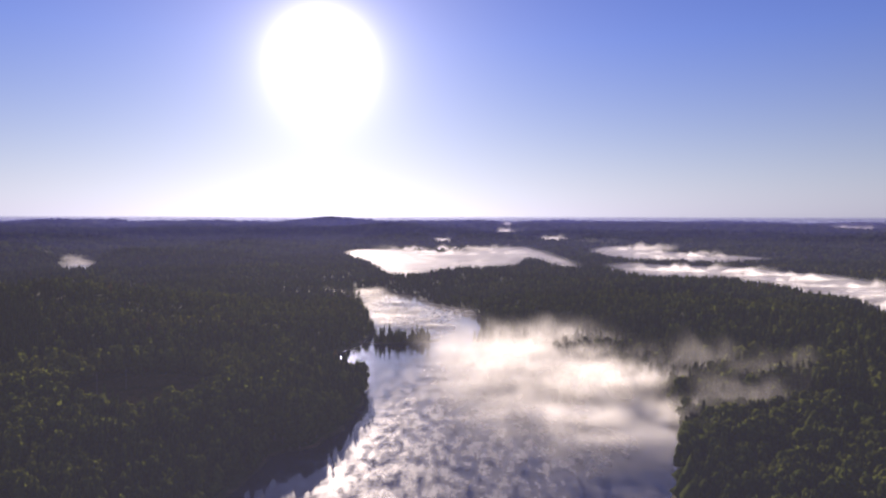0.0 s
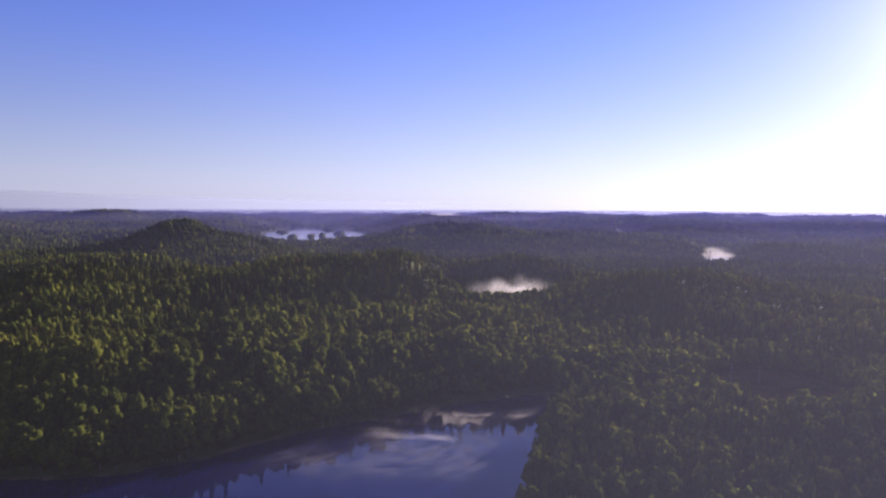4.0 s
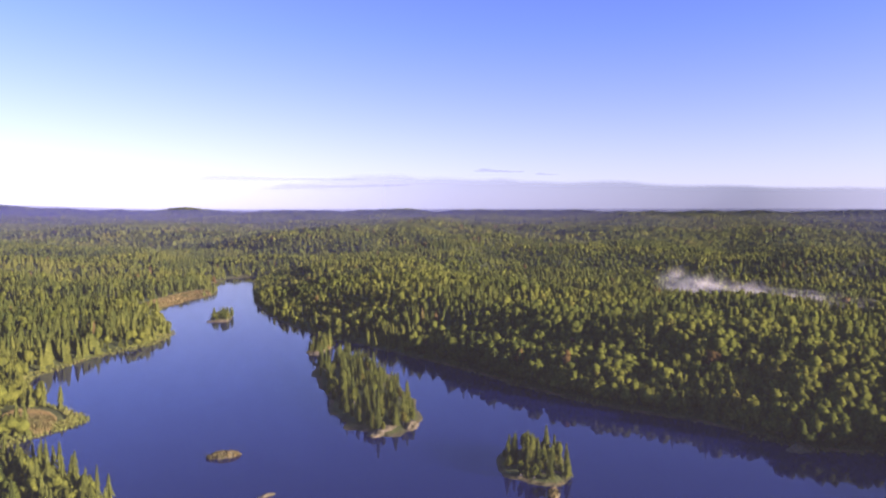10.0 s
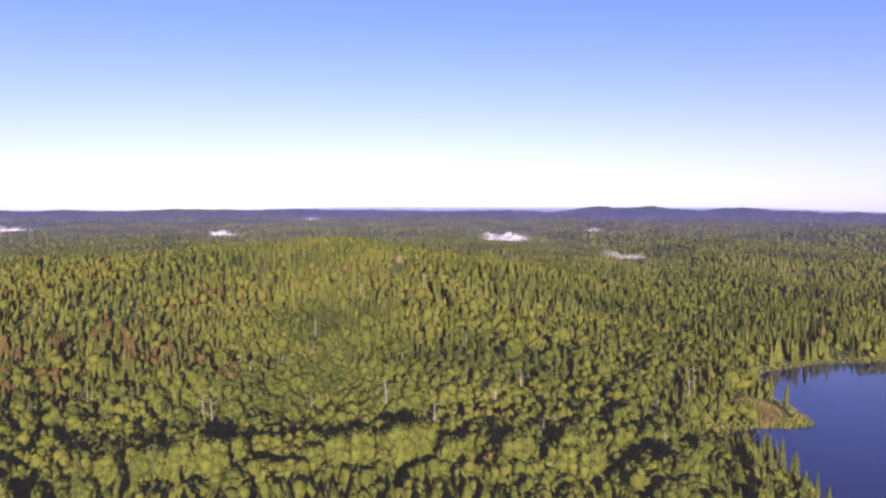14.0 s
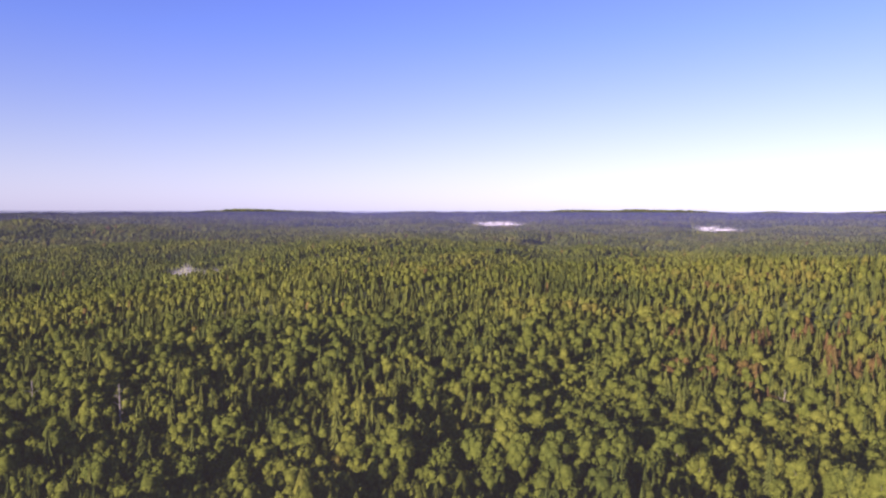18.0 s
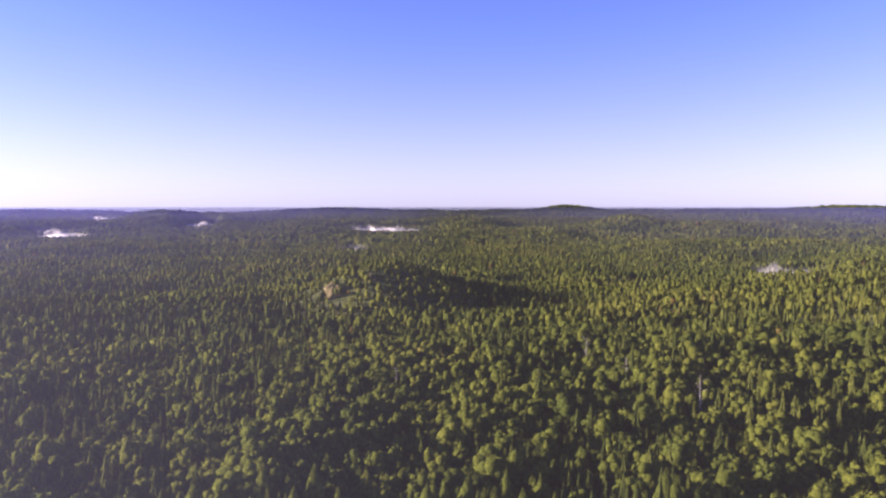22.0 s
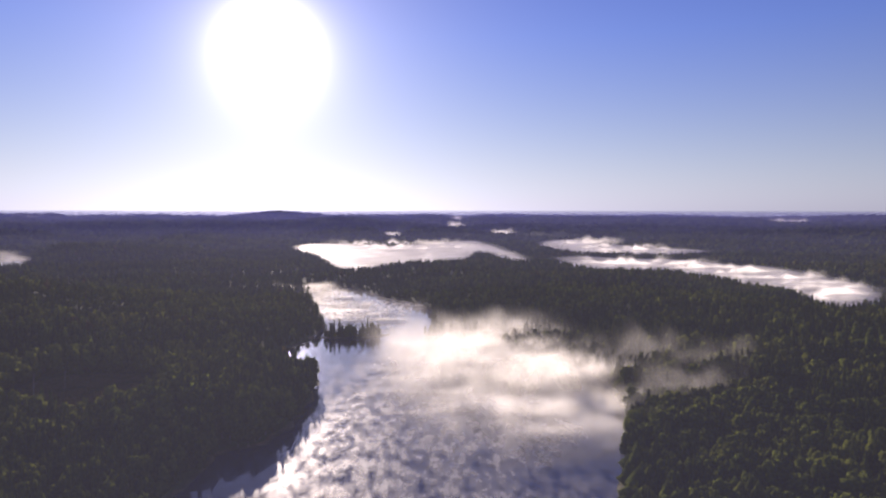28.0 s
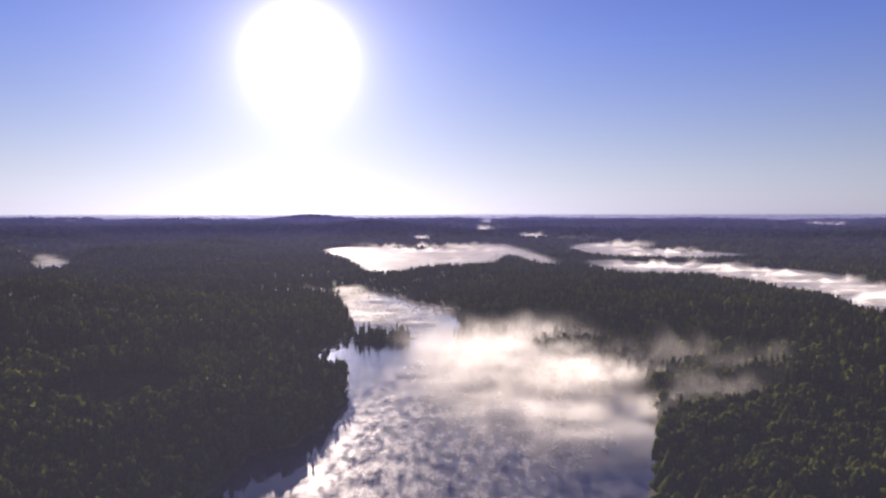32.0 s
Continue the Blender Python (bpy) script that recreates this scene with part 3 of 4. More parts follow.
def dome_crown(rnd, level, lobes, sprays, spray_size, fat=1.0, base=0.12):
    """A closed leafy dome with swelling lobes, fringed by loose sprays; height 1."""
    v, f = BALL[level]
    out = rnd.normal(size=(lobes, 3))
    out[:, 2] = np.abs(out[:, 2]) * 0.9 - 0.15
    out /= np.linalg.norm(out, axis=1)[:, None]
    near = np.clip((v @ out.T - 0.6) / 0.4, 0, 1).max(1)
    reach = 0.66 + 0.44 * near ** 0.8 + rnd.uniform(-0.13, 0.13, len(v))
    p = v * reach[:, None] * np.array([0.29 * fat, 0.29 * fat, 0.46])
    p[:, 2] = np.where(p[:, 2] < 0, p[:, 2] * (0.53 - base) / 0.46, p[:, 2])
    p[:, :2] *= (1 - 0.45 * np.clip(-p[:, 2:] / 0.45, 0, 1))
    p[:, 2] += 0.53
    pieces = [(p, f[v[f][:, :, 2].mean(1) > -0.62])]
    for k in range(sprays):
        i = rnd.integers(len(v))
        w = v[i]
        if w[2] < -0.4:
            continue
        at = p[i] + np.array([0.29 * fat, 0.29 * fat, 0.4]) * w * rnd.uniform(-0.08, 0.16)
        e1 = np.cross(w, rnd.normal(size=3))
        e1 /= np.linalg.norm(e1) + 1e-9
        e2 = np.cross(w, e1) + 0.5 * w * rnd.uniform(-1, 1)
        q = spray_size * rnd.uniform(0.6, 1.3)
        pieces.append((np.stack([at + e1 * q, at - 0.5 * e1 * q + e2 * q, at - 0.5 * e1 * q - e2 * q * 0.8]), np.array([[0, 1, 2]])))
    return joined(pieces)


def stem(sides, r0, r1, z0, z1, lean=(0.0, 0.0)):
    a = np.arange(sides) * 2 * math.pi / sides
    lo = np.stack([r0 * np.cos(a), r0 * np.sin(a), np.full(sides, z0)], 1)
    hi = np.stack([r1 * np.cos(a) + lean[0], r1 * np.sin(a) + lean[1], np.full(sides, z1)], 1)
    i = np.arange(sides)
    j = (i + 1) % sides
    return np.concatenate([lo, hi]), np.concatenate([np.stack([i, j, j + sides], 1), np.stack([i, j + sides, i + sides], 1)])


def planted(name, templates, x, y, z, high, wide, kinds, tones, mats, label, category, seed):
    """A stand of trees in one mesh; each template is (crown, trunk or None)."""
    rnd = np.random.default_rng(seed)
    V, F, M, T, n = [], [], [], [], 0
    for k, (crown, trunk) in enumerate(templates):
        pick = np.where(kinds == k)[0]
        if not len(pick):
            continue
        pieces = [(crown, 0)] + ([(trunk, 1)] if trunk is not None else [])
        a = rnd.uniform(0, 6.283, len(pick))
        ca, sa = np.cos(a)[:, None], np.sin(a)[:, None]
        for (v, f), mi in pieces:
            vx = (v[None, :, 0] * ca - v[None, :, 1] * sa) * wide[pick][:, None] + x[pick][:, None]
            vy = (v[None, :, 0] * sa + v[None, :, 1] * ca) * wide[pick][:, None] + y[pick][:, None]
            vz = v[None, :, 2] * high[pick][:, None] + z[pick][:, None]
            V.append(np.stack([vx, vy, vz], -1).reshape(-1, 3))
            F.append((f[None] + (n + len(v) * np.arange(len(pick)))[:, None, None]).reshape(-1, 3))
            M.append(np.full(len(pick) * len(f), mi))
            T.append(np.repeat(tones[pick], len(v)))
            n += len(v) * len(pick)
    if not n:
        return None
    me = mesh_from(name, np.concatenate(V), np.concatenate(F), mats, np.concatenate(M), tone=np.concatenate(T))
    me.polygons.foreach_set("use_smooth", np.full(len(me.polygons), name != "spruce_wood"))
    return tagged(new(name, me), label, category, kind="stuff")


rnd = np.random.default_rng(11)
SPRUCE_CLOSE = [(spruce_crown(rnd, 7, 6, 0.2), None) for _ in range(6)]
LEAF_CLOSE = [(clumped_crown(rnd, 9, 36, 0.045, f), stem(3, 0.014, 0.01, -0.03, 0.5)) for f in (0.8, 0.9, 1.0, 1.0, 1.1, 1.2, 0.7, 1.0)]
SPRUCE_NEAR = [(spruce_crown(rnd, 4, 5, 0.2), None) for _ in range(5)]
LEAF_NEAR = [(clumped_crown(rnd, 5, 14, 0.05, f, 0.155), None) for f in (0.75, 0.85, 0.9, 1.0, 1.1, 1.2)]
SPRUCE_MID = [(spruce_crown(rnd, 2, 3, 0.24, 0.02), None) for _ in range(4)]
LEAF_MID = [(dome_crown(rnd, 0, 4, 5, 0.09, f), None) for f in (0.8, 0.9, 1.0, 1.1, 1.2)]


def tuft(rnd):
    """A far crown: an eight-sided lump of uneven reach."""
    v = np.array([(1, 0, 0), (0, 1, 0), (-1, 0, 0), (0, -1, 0), (0, 0, 1), (0, 0, -1)], float) * rnd.uniform(0.7, 1.25, (6, 1))
    f = np.array([(0, 1, 4), (1, 2, 4), (2, 3, 4), (3, 0, 4), (1, 0, 5), (2, 1, 5), (3, 2, 5), (0, 3, 5)])
    return v * np.array([0.23, 0.23, 0.45]) + np.array([0, 0, 0.55]), f


LEAF_FAR = [(tuft(rnd), None) for _ in range(4)]
LEAF_BUSH = [(joined([tuft(rnd), (tuft(rnd)[0] * 0.75 + np.array([rnd.uniform(-0.2, 0.2), rnd.uniform(-0.2, 0.2), 0.2]), tuft(rnd)[1])]), None) for _ in range(5)]


def spire(rnd):
    """A far spruce: an uneven pointed cone."""
    a = np.arange(4) * 1.571 + rnd.uniform(0, 1.5)
    q = rnd.uniform(0.19, 0.29, 4)
    v = np.concatenate([np.stack([q * np.cos(a), q * np.sin(a), np.zeros(4)], 1), [[0, 0, 1.0]]])
    i = np.arange(4)
    return v, np.stack([i, (i + 1) % 4, np.full(4, 4)], 1)


SPIRE = [(spire(rnd), None) for _ in range(4)]


def peak(rnd, sides, wide, shoulder):
    """A crown in the far distance: a few leaning faces up to a blunt or sharp top."""
    a = np.arange(sides) * 6.2832 / sides + rnd.uniform(0, 1.5)
    q = wide * rnd.uniform(0.8, 1.2, sides)
    v = np.concatenate([np.stack([q * np.cos(a), q * np.sin(a), rnd.uniform(0, shoulder, sides)], 1), [[0, 0, 1.0]]])
    i = np.arange(sides)
    return v, np.stack([i, (i + 1) % sides, np.full(sides, sides)], 1)


FAR_SPIRE = [(peak(rnd, 3, 0.3, 0.05), None) for _ in range(4)]
FAR_DOME = [(peak(rnd, 4, 0.42, 0.4), None) for _ in range(4)]
# open ground among the trees: centre, half length, half width, turn
CLEARINGS = [(-127, 288, 32, 42, 23.6), (446, 160, 9, 8, 290), (-365, -527, 56, 11, 27), (-125, -266, 18, 13, 80), (34, -489, 6, 20, 183.9)]


def in_oval(x, y, cx, cy, a, b, turn):
    c, s = math.cos(radians(turn)), math.sin(radians(turn))
    u, v = (x - cx) * c + (y - cy) * s, -(x - cx) * s + (y - cy) * c
    return np.hypot(u / a, v / b) < 1


def scatter(r0, r1, spacing, seed):
    """A jittered field of places on land between two ranges."""
    rnd = np.random.default_rng(seed)
    n = int(2 * r1 / spacing)
    gx, gy = np.meshgrid(np.arange(n), np.arange(n), indexing="ij")
    x = (gx.ravel() + rnd.uniform(-0.1, 1.1, n * n)) * spacing - r1
    y = (gy.ravel() + rnd.uniform(-0.1, 1.1, n * n)) * spacing - r1
    r = np.hypot(x, y)
    ok = (r >= r0) & (r < r1)
    x, y = x[ok], y[ok]
    z = land(x, y)
    dry = z > 0.35
    for az, pr, wa, wr, level in PONDS:
        cx, cy = polar(az, pr)
        c, s = math.cos(radians(az)), math.sin(radians(az))
        u, v = (x - cx) * c + (y - cy) * s, -(x - cx) * s + (y - cy) * c
        dry &= np.hypot(u / wa, v / wr) > 1.1
    dry &= (vnoise(x, y, 23, 71) + 0.6 * vnoise(x, y, 10, 72) > -1.05) | (z < 4)
    for cx, cy, a, b, turn in CLEARINGS:
        dry &= ~in_oval(x, y, cx, cy, a, b, turn)
    return x[dry], y[dry], z[dry]


def stand(x, y, rnd):
    """What grows where: share of spruce, and the tone of each tree, lightened where the sun strikes head-on."""
    az, r = np.degrees(np.arctan2(-x, y)) % 360, np.hypot(x, y)
    d = shore(x, y)
    p = 0.18 + 0.1 * smooth(260, 400, np.hypot(x, y)) + 0.45 * vnoise(x, y, 60, 41) + 0.35 * vnoise(x, y, 22, 42)
    p = p + 0.35 * np.exp(-np.maximum(d, 0) / 18) + 0.24 * smooth(290, 480, r)
    p = np.where((az > 158) & (az < 200) & (r < 275) & (d > 20), p - 0.5, p)
    p = np.where((az > 140) & (az < 215) & (r > 275), p + 0.22, p)
    isle = d < 0
    spruce = (rnd.random(len(x)) < p) | isle
    # the last term lightens the sector opposite the sun, painting its frontal light
    tone = np.clip(0.42 + 0.3 * vnoise(x, y, 60, 43) + 0.22 * vnoise(x, y, 21, 47) + rnd.normal(0, 0.11, len(x)) + 0.1 * ((az > 140) & (az < 215) & (r < 900)), 0.0, 0.78)
    # near-bank trees get a lighter tone for the sun on their front
    tone = np.where((d > 0) & (d < 16) & (az > 128) & (az < 200), np.maximum(tone, 0.6), tone)
    russet = (az > 196) & (az < 217) & (r > 245) & (r < 430) & (vnoise(x, y, 26, 44) > 0.0) & (rnd.random(len(x)) < 0.36)
    russet |= (r > 300) & (vnoise(x, y, 30, 48) > 0.45) & (rnd.random(len(x)) < 0.04)
    tone = np.where(russet, rnd.uniform(0.93, 1.0, len(x)), tone)
    return spruce, tone, isle


def sizes(x, y, spruce, isle, rnd, grow=1.0):
    n = len(spruce)
    tall_ones = rnd.random(n) < 0.4 + 0.35 * vnoise(x, y, 26, 50)
    size = np.where(tall_ones, rnd.uniform(0.98, 1.25, n), rnd.uniform(0.66, 0.96, n)) * (1.0 + 0.2 * vnoise(x, y, 42, 46) + 0.24 * vnoise(x, y, 15, 49))
    size = np.clip(size, 0.55, 1.25)
    d, r = shore(x, y), np.hypot(x, y)
    size = size * (1 - 0.34 * smooth(290, 470, r)) * np.where(isle, 0.7, np.where((x < -185) & (y > -330), 1.0, 0.86 + 0.14 * smooth(4, 40, d)))
    high = np.where(spruce, 14.2, 13.0) * size
    wide = np.where(spruce, 10.0, 10.2) * size ** 0.8 * rnd.uniform(0.75, 1.25, n) * grow * np.where(isle, 1.1, 1.0)
    return high, wide


def forest(x, y, z, spruce, tone, high, wide, seed, spruce_set, leaf_set, sectors=6):
    rnd = np.random.default_rng(seed)
    sector = (np.degrees(np.arctan2(-x, y)) % 360 // (360 / sectors)).astype(int)
    for s in range(sectors):
        a = (sector == s) & spruce
        planted("spruce_wood", spruce_set, x[a], y[a], z[a] - 0.3, high[a], wide[a], rnd.integers(0, len(spruce_set), a.sum()), tone[a], [SPRUCE, BARK],
                "dense stand of dark pointed spruces", "forest", seed + 10 + s)
        a = (sector == s) & ~spruce
        planted("broadleaf_wood", leaf_set, x[a], y[a], z[a] - 0.3, high[a], wide[a], rnd.integers(0, len(leaf_set), a.sum()), tone[a], [LEAF, BARK],
                "stand of green aspens and birches in low sun", "forest", seed + 30 + s)


def grown(r0, r1, spacing, seed, spruce_set, leaf_set, grow, sectors):
    x, y, z = scatter(r0, r1, spacing, seed)
    rnd = np.random.default_rng(seed + 1)
    spruce, tone, isle = stand(x, y, rnd)
    high, wide = sizes(x, y, spruce, isle, rnd, grow)
    forest(x, y, z, spruce, tone, high, wide, seed, spruce_set, leaf_set, sectors)


# ---- single trees ----
def part(name, bm_or_arrays, mat, parent, label="", **floats):
    """One mesh under a thing or a part."""
    if isinstance(bm_or_arrays, tuple):
        me = mesh_from(name, bm_or_arrays[0], bm_or_arrays[1], [mat], **floats)
        me.polygons.foreach_set("use_smooth", np.full(len(me.polygons), mat is not SPRUCE))
    else:
        me = bpy.data.meshes.new(name)
        bm_or_arrays.to_mesh(me)
        bm_or_arrays.free()
        me.materials.append(mat)
    ob = new(name, me)
    ob.parent = parent
    if label:
        tagged(ob, label)
    return ob


def stretched(va, wide, high):
    v, f = va
    return v * np.array([wide, wide, high]), f


def spruce_tree(rnd, high, wide, tone, label):
    root = new("spruce_tree")
    tagged(root, label, "tree")
    v, f = stretched(spruce_crown(rnd, 11, 8, 0.2, 0.06), wide, high)
    part("crown", (v, f), SPRUCE, root, tone=np.clip(tone + rnd.normal(0, 0.04, len(v)), 0, 1))
    part("trunk", stem(6, 0.018 * high, 0.004 * high, -0.6, 0.9 * high), BARK, root)
    return root


def limb_mesh(rnd, start, way, length, r):
    v, f = stem(4, r, r * 0.3, 0.0, length)
    q = Vector((0, 0, 1)).rotation_difference(Vector(way)).to_matrix()
    return v @ np.array(q).T + np.array(start), f


def broadleaf_tree(rnd, high, wide, tone, label):
    root = new("broadleaf_tree")
    tagged(root, label, "tree")
    v, f = stretched(clumped_crown(rnd, 22, 240, 0.032, 1.0, 0.105), wide, high)
    part("crown", (v, f), LEAF, root, tone=np.clip(tone + rnd.normal(0, 0.05, len(v)), 0, 1))
    part("trunk", stem(6, 0.016 * high, 0.006 * high, -0.6, 0.75 * high, (rnd.uniform(-0.2, 0.2), rnd.uniform(-0.2, 0.2))), PALE, root, "pale grey bark")
    for k in range(3):
        a = k * 2.1 + rnd.uniform(-0.4, 0.4)
        part("limb", limb_mesh(rnd, (0, 0, high * (0.3 + 0.12 * k)), (math.cos(a) * 0.7, math.sin(a) * 0.7, 0.8), high * 0.26, 0.007 * high), PALE, root)
    return root


def dead_tree(rnd, high, label):
    root = new("dead_tree")
    tagged(root, label, "tree", "bare dead trees")
    part("trunk", stem(6, 0.014 * high, 0.004 * high, -0.6, high, (rnd.uniform(-0.5, 0.5), rnd.uniform(-0.5, 0.5))), PALE, root)
    for k in range(9):
        a = k * 2.4 + rnd.uniform(-0.4, 0.4)
        h = high * (0.42 + 0.055 * k)
        part("branch", limb_mesh(rnd, (0, 0, h), (math.cos(a), math.sin(a), rnd.uniform(0.25, 0.8)), high * rnd.uniform(0.1, 0.2), 0.004 * high), PALE, root)
    return root


x, y, z = scatter(50, 345, 4.2, 100)
rnd = np.random.default_rng(101)
spruce, tone, isle = stand(x, y, rnd)
high, wide = sizes(x, y, spruce, isle, rnd)
# the islands carry their own trees; a stretch of the near wood stands tree by tree
az, r = np.degrees(np.arctan2(-x, y)) % 360, np.hypot(x, y)
stretch = (r > 172) & (r < 250) & (az > 160) & (az < 262)
single = np.zeros(len(x), bool)
for kind in (spruce, ~spruce):
    at = np.where(stretch & kind & ~isle)[0]
    single[at[np.argsort(r[at])][:24 if kind is spruce else 190]] = True
rest = ~single & ~isle
for k, (r0, r1, spruces, leaves) in enumerate(((0, 155, SPIRE, LEAF_FAR), (155, 265, SPRUCE_CLOSE, LEAF_CLOSE), (265, 400, SPRUCE_NEAR, LEAF_NEAR))):
    own = rest & (r >= r0) & (r < r1)
    forest(x[own], y[own], z[own], spruce[own], tone[own], high[own], wide[own], 100 + 3 * k, spruces, leaves, 6)
# young trees and shrubs that fill the gaps below the crowns
ux, uy, uz = scatter(155, 380, 4.5, 160)
ur = np.random.default_rng(161)
uspruce, utone, uisle = stand(ux, uy, ur)
on_land = ~uisle
ux, uy, uz, utone, uspruce = ux[on_land], uy[on_land], uz[on_land], utone[on_land], uspruce[on_land] & (ur.random(on_land.sum()) < 0.3)
uh = ur.uniform(6.0, 11.0, len(ux))
forest(ux, uy, uz, uspruce, utone, uh, np.where(uspruce, 8.0, 12.0) * ur.uniform(0.8, 1.25, len(ux)), 165, SPRUCE_MID, LEAF_BUSH, 4)
grown(345, 700, 5.0, 200, SPRUCE_MID, LEAF_MID, 1.1, 6)
grown(700, 1250, 6.9, 250, SPIRE, LEAF_FAR, 1.45, 4)
grown(1250, 2600, 12.0, 300, FAR_SPIRE, FAR_DOME, 2.5, 4)
grown(2600, 4900, 24.0, 320, FAR_SPIRE, FAR_DOME, 4.2, 4)

tr = np.random.default_rng(55)
SPRUCE_ONES = [(spruce_tree(tr, 13.0, 11.0, t, "tall dark green spruce with ragged drooping branches"), 13.0) for t in (0.25, 0.4, 0.5, 0.62, 0.75, 0.97)]
LEAF_ONES = [(broadleaf_tree(tr, 12.5, 8.8, t, "green aspen with a rounded leafy crown and pale trunk"), 12.5) for t in (0.2, 0.35, 0.5, 0.65, 0.8, 0.96)]
for root, _ in SPRUCE_ONES + LEAF_ONES:
    root["spare"] = 1
LEVELS = np.array([0.25, 0.4, 0.5, 0.62, 0.75, 0.97])


def plant_one(ones, tone, x, y, z, high, group, label="", broad=1.0):
    root, h0 = ones[int(np.argmin(np.abs(LEVELS - tone)))]
    s = high / h0
    m = pose(x, y, z - 0.2, 0, 0, tr.uniform(0, 360)) @ Matrix.Diagonal((s * broad * tr.uniform(0.85, 1.15), s * broad * tr.uniform(0.85, 1.15), s, 1))
    if "spare" in root:
        del root["spare"]
        root.matrix_basis = m
        ob = root
    else:
        ob = copy_thing(root, m)
    tagged(ob, label, group=group)
    return ob


for i in np.where(single)[0]:
    plant_one(SPRUCE_ONES if spruce[i] else LEAF_ONES, tone[i], x[i], y[i], z[i], high[i], "spruces of the near wood" if spruce[i] else "aspens of the near wood")
# tall spruces that stand out over the crowns: angle, range, height
pale_one = spruce_tree(tr, 18.5, 9.0, 0.88, "tall pale yellow-green spruce standing out of the wood")
pz_x, pz_y = polar(204.5, 258)
pale_one.matrix_basis = pose(pz_x, pz_y, float(land(np.array([pz_x]), np.array([pz_y]))[0]) - 0.2)
for az_, r_, h_ in ((238.7, 231, 18), (243.6, 198, 18), (242.3, 200, 16), (232.4, 229, 18), (205.4, 286, 17), (222.0, 262, 17), (227.5, 285, 16), (251, 240, 17), (256.5, 218, 16), (249, 300, 17), (262.5, 290, 16),
                     (273, 212, 17), (278, 250, 16), (198.5, 240, 16), (215.5, 232, 17), (236, 300, 17), (245, 262, 16)):
    px_, py_ = polar(az_, r_)
    plant_one(SPRUCE_ONES, tr.uniform(0.3, 0.7), px_, py_, float(land(np.array([px_]), np.array([py_]))[0]), h_, "tall spruces over the near wood", "tall narrow spruce rising over the leafy crowns", 0.8)
# islands: close-set small spruces
for cx, cy, a, b, turn in ISLANDS:
    c, s = math.cos(radians(turn)), math.sin(radians(turn))
    for k in range(int(a * b * 0.19) + 24):
        rr, th = math.sqrt(tr.uniform(0, 0.9)), tr.uniform(0, 6.283)
        u, v = a * rr * math.cos(th), b * rr * math.sin(th)
        px_, py_ = cx + u * c - v * s, cy + u * s + v * c
        pz = float(land(np.array([px_]), np.array([py_]))[0])
        if pz > 0.35:
            if tr.random() < 0.3:
                plant_one(LEAF_ONES, tr.uniform(0.3, 0.8), px_, py_, pz, tr.uniform(4.5, 6.5), "leafy trees on the islands", "low leafy birch on a rocky island", 1.0)
            else:
                plant_one(SPRUCE_ONES, tr.uniform(0.25, 0.8), px_, py_, pz, tr.uniform(4.8, 8.8), "spruces on the islands", "small island spruce with sunlit green branches", 1.1)
for root, _ in SPRUCE_ONES + LEAF_ONES:
    if "spare" in root:
        for o in list(root.children):
            bpy.data.objects.remove(o)
        bpy.data.objects.remove(root)

# bare bleached trees: angle, range, height
first = None
for k, (az_, r_, h_) in enumerate(((191, 290, 17), (260.2, 225, 16), (269.3, 270, 15), (181, 205, 15), (172, 195, 14), (176, 230, 14), (185, 232, 15), (196, 262, 14), (162, 196, 13), (199, 225, 13),
                                   (30, 300, 9), (27, 322, 9), (25, 330, 8), (31.5, 285, 9), (266, 245, 14), (187, 380, 15), (182, 400, 15), (285, 235, 13), (208, 250, 13))):
    px_, py_ = polar(az_, r_)
    pz = float(land(np.array([px_]), np.array([py_]))[0])
    if first is None:
        first = dead_tree(tr, 14.0, "bleached bare trunk of a dead tree among green crowns")
    m = pose(px_, py_, pz, tr.uniform(-3, 3), tr.uniform(-3, 3), tr.uniform(0, 360)) @ Matrix.Diagonal((h_ / 14, h_ / 14, h_ / 14, 1))
    if k == 0:
        first.matrix_basis = m
    else:
        copy_thing(first, m)

# pale stems that show between the aspens of the near slope
for k in range(16):
    px_, py_ = polar(tr.uniform(160, 202), tr.uniform(190, 330))
    h_ = tr.uniform(11, 14)
    copy_thing(first, pose(px_, py_, float(land(np.array([px_]), np.array([py_]))[0]), tr.uniform(-4, 4), tr.uniform(-4, 4), tr.uniform(0, 360)) @ Matrix.Diagonal((h_ / 14, h_ / 14, h_ / 14, 1)))

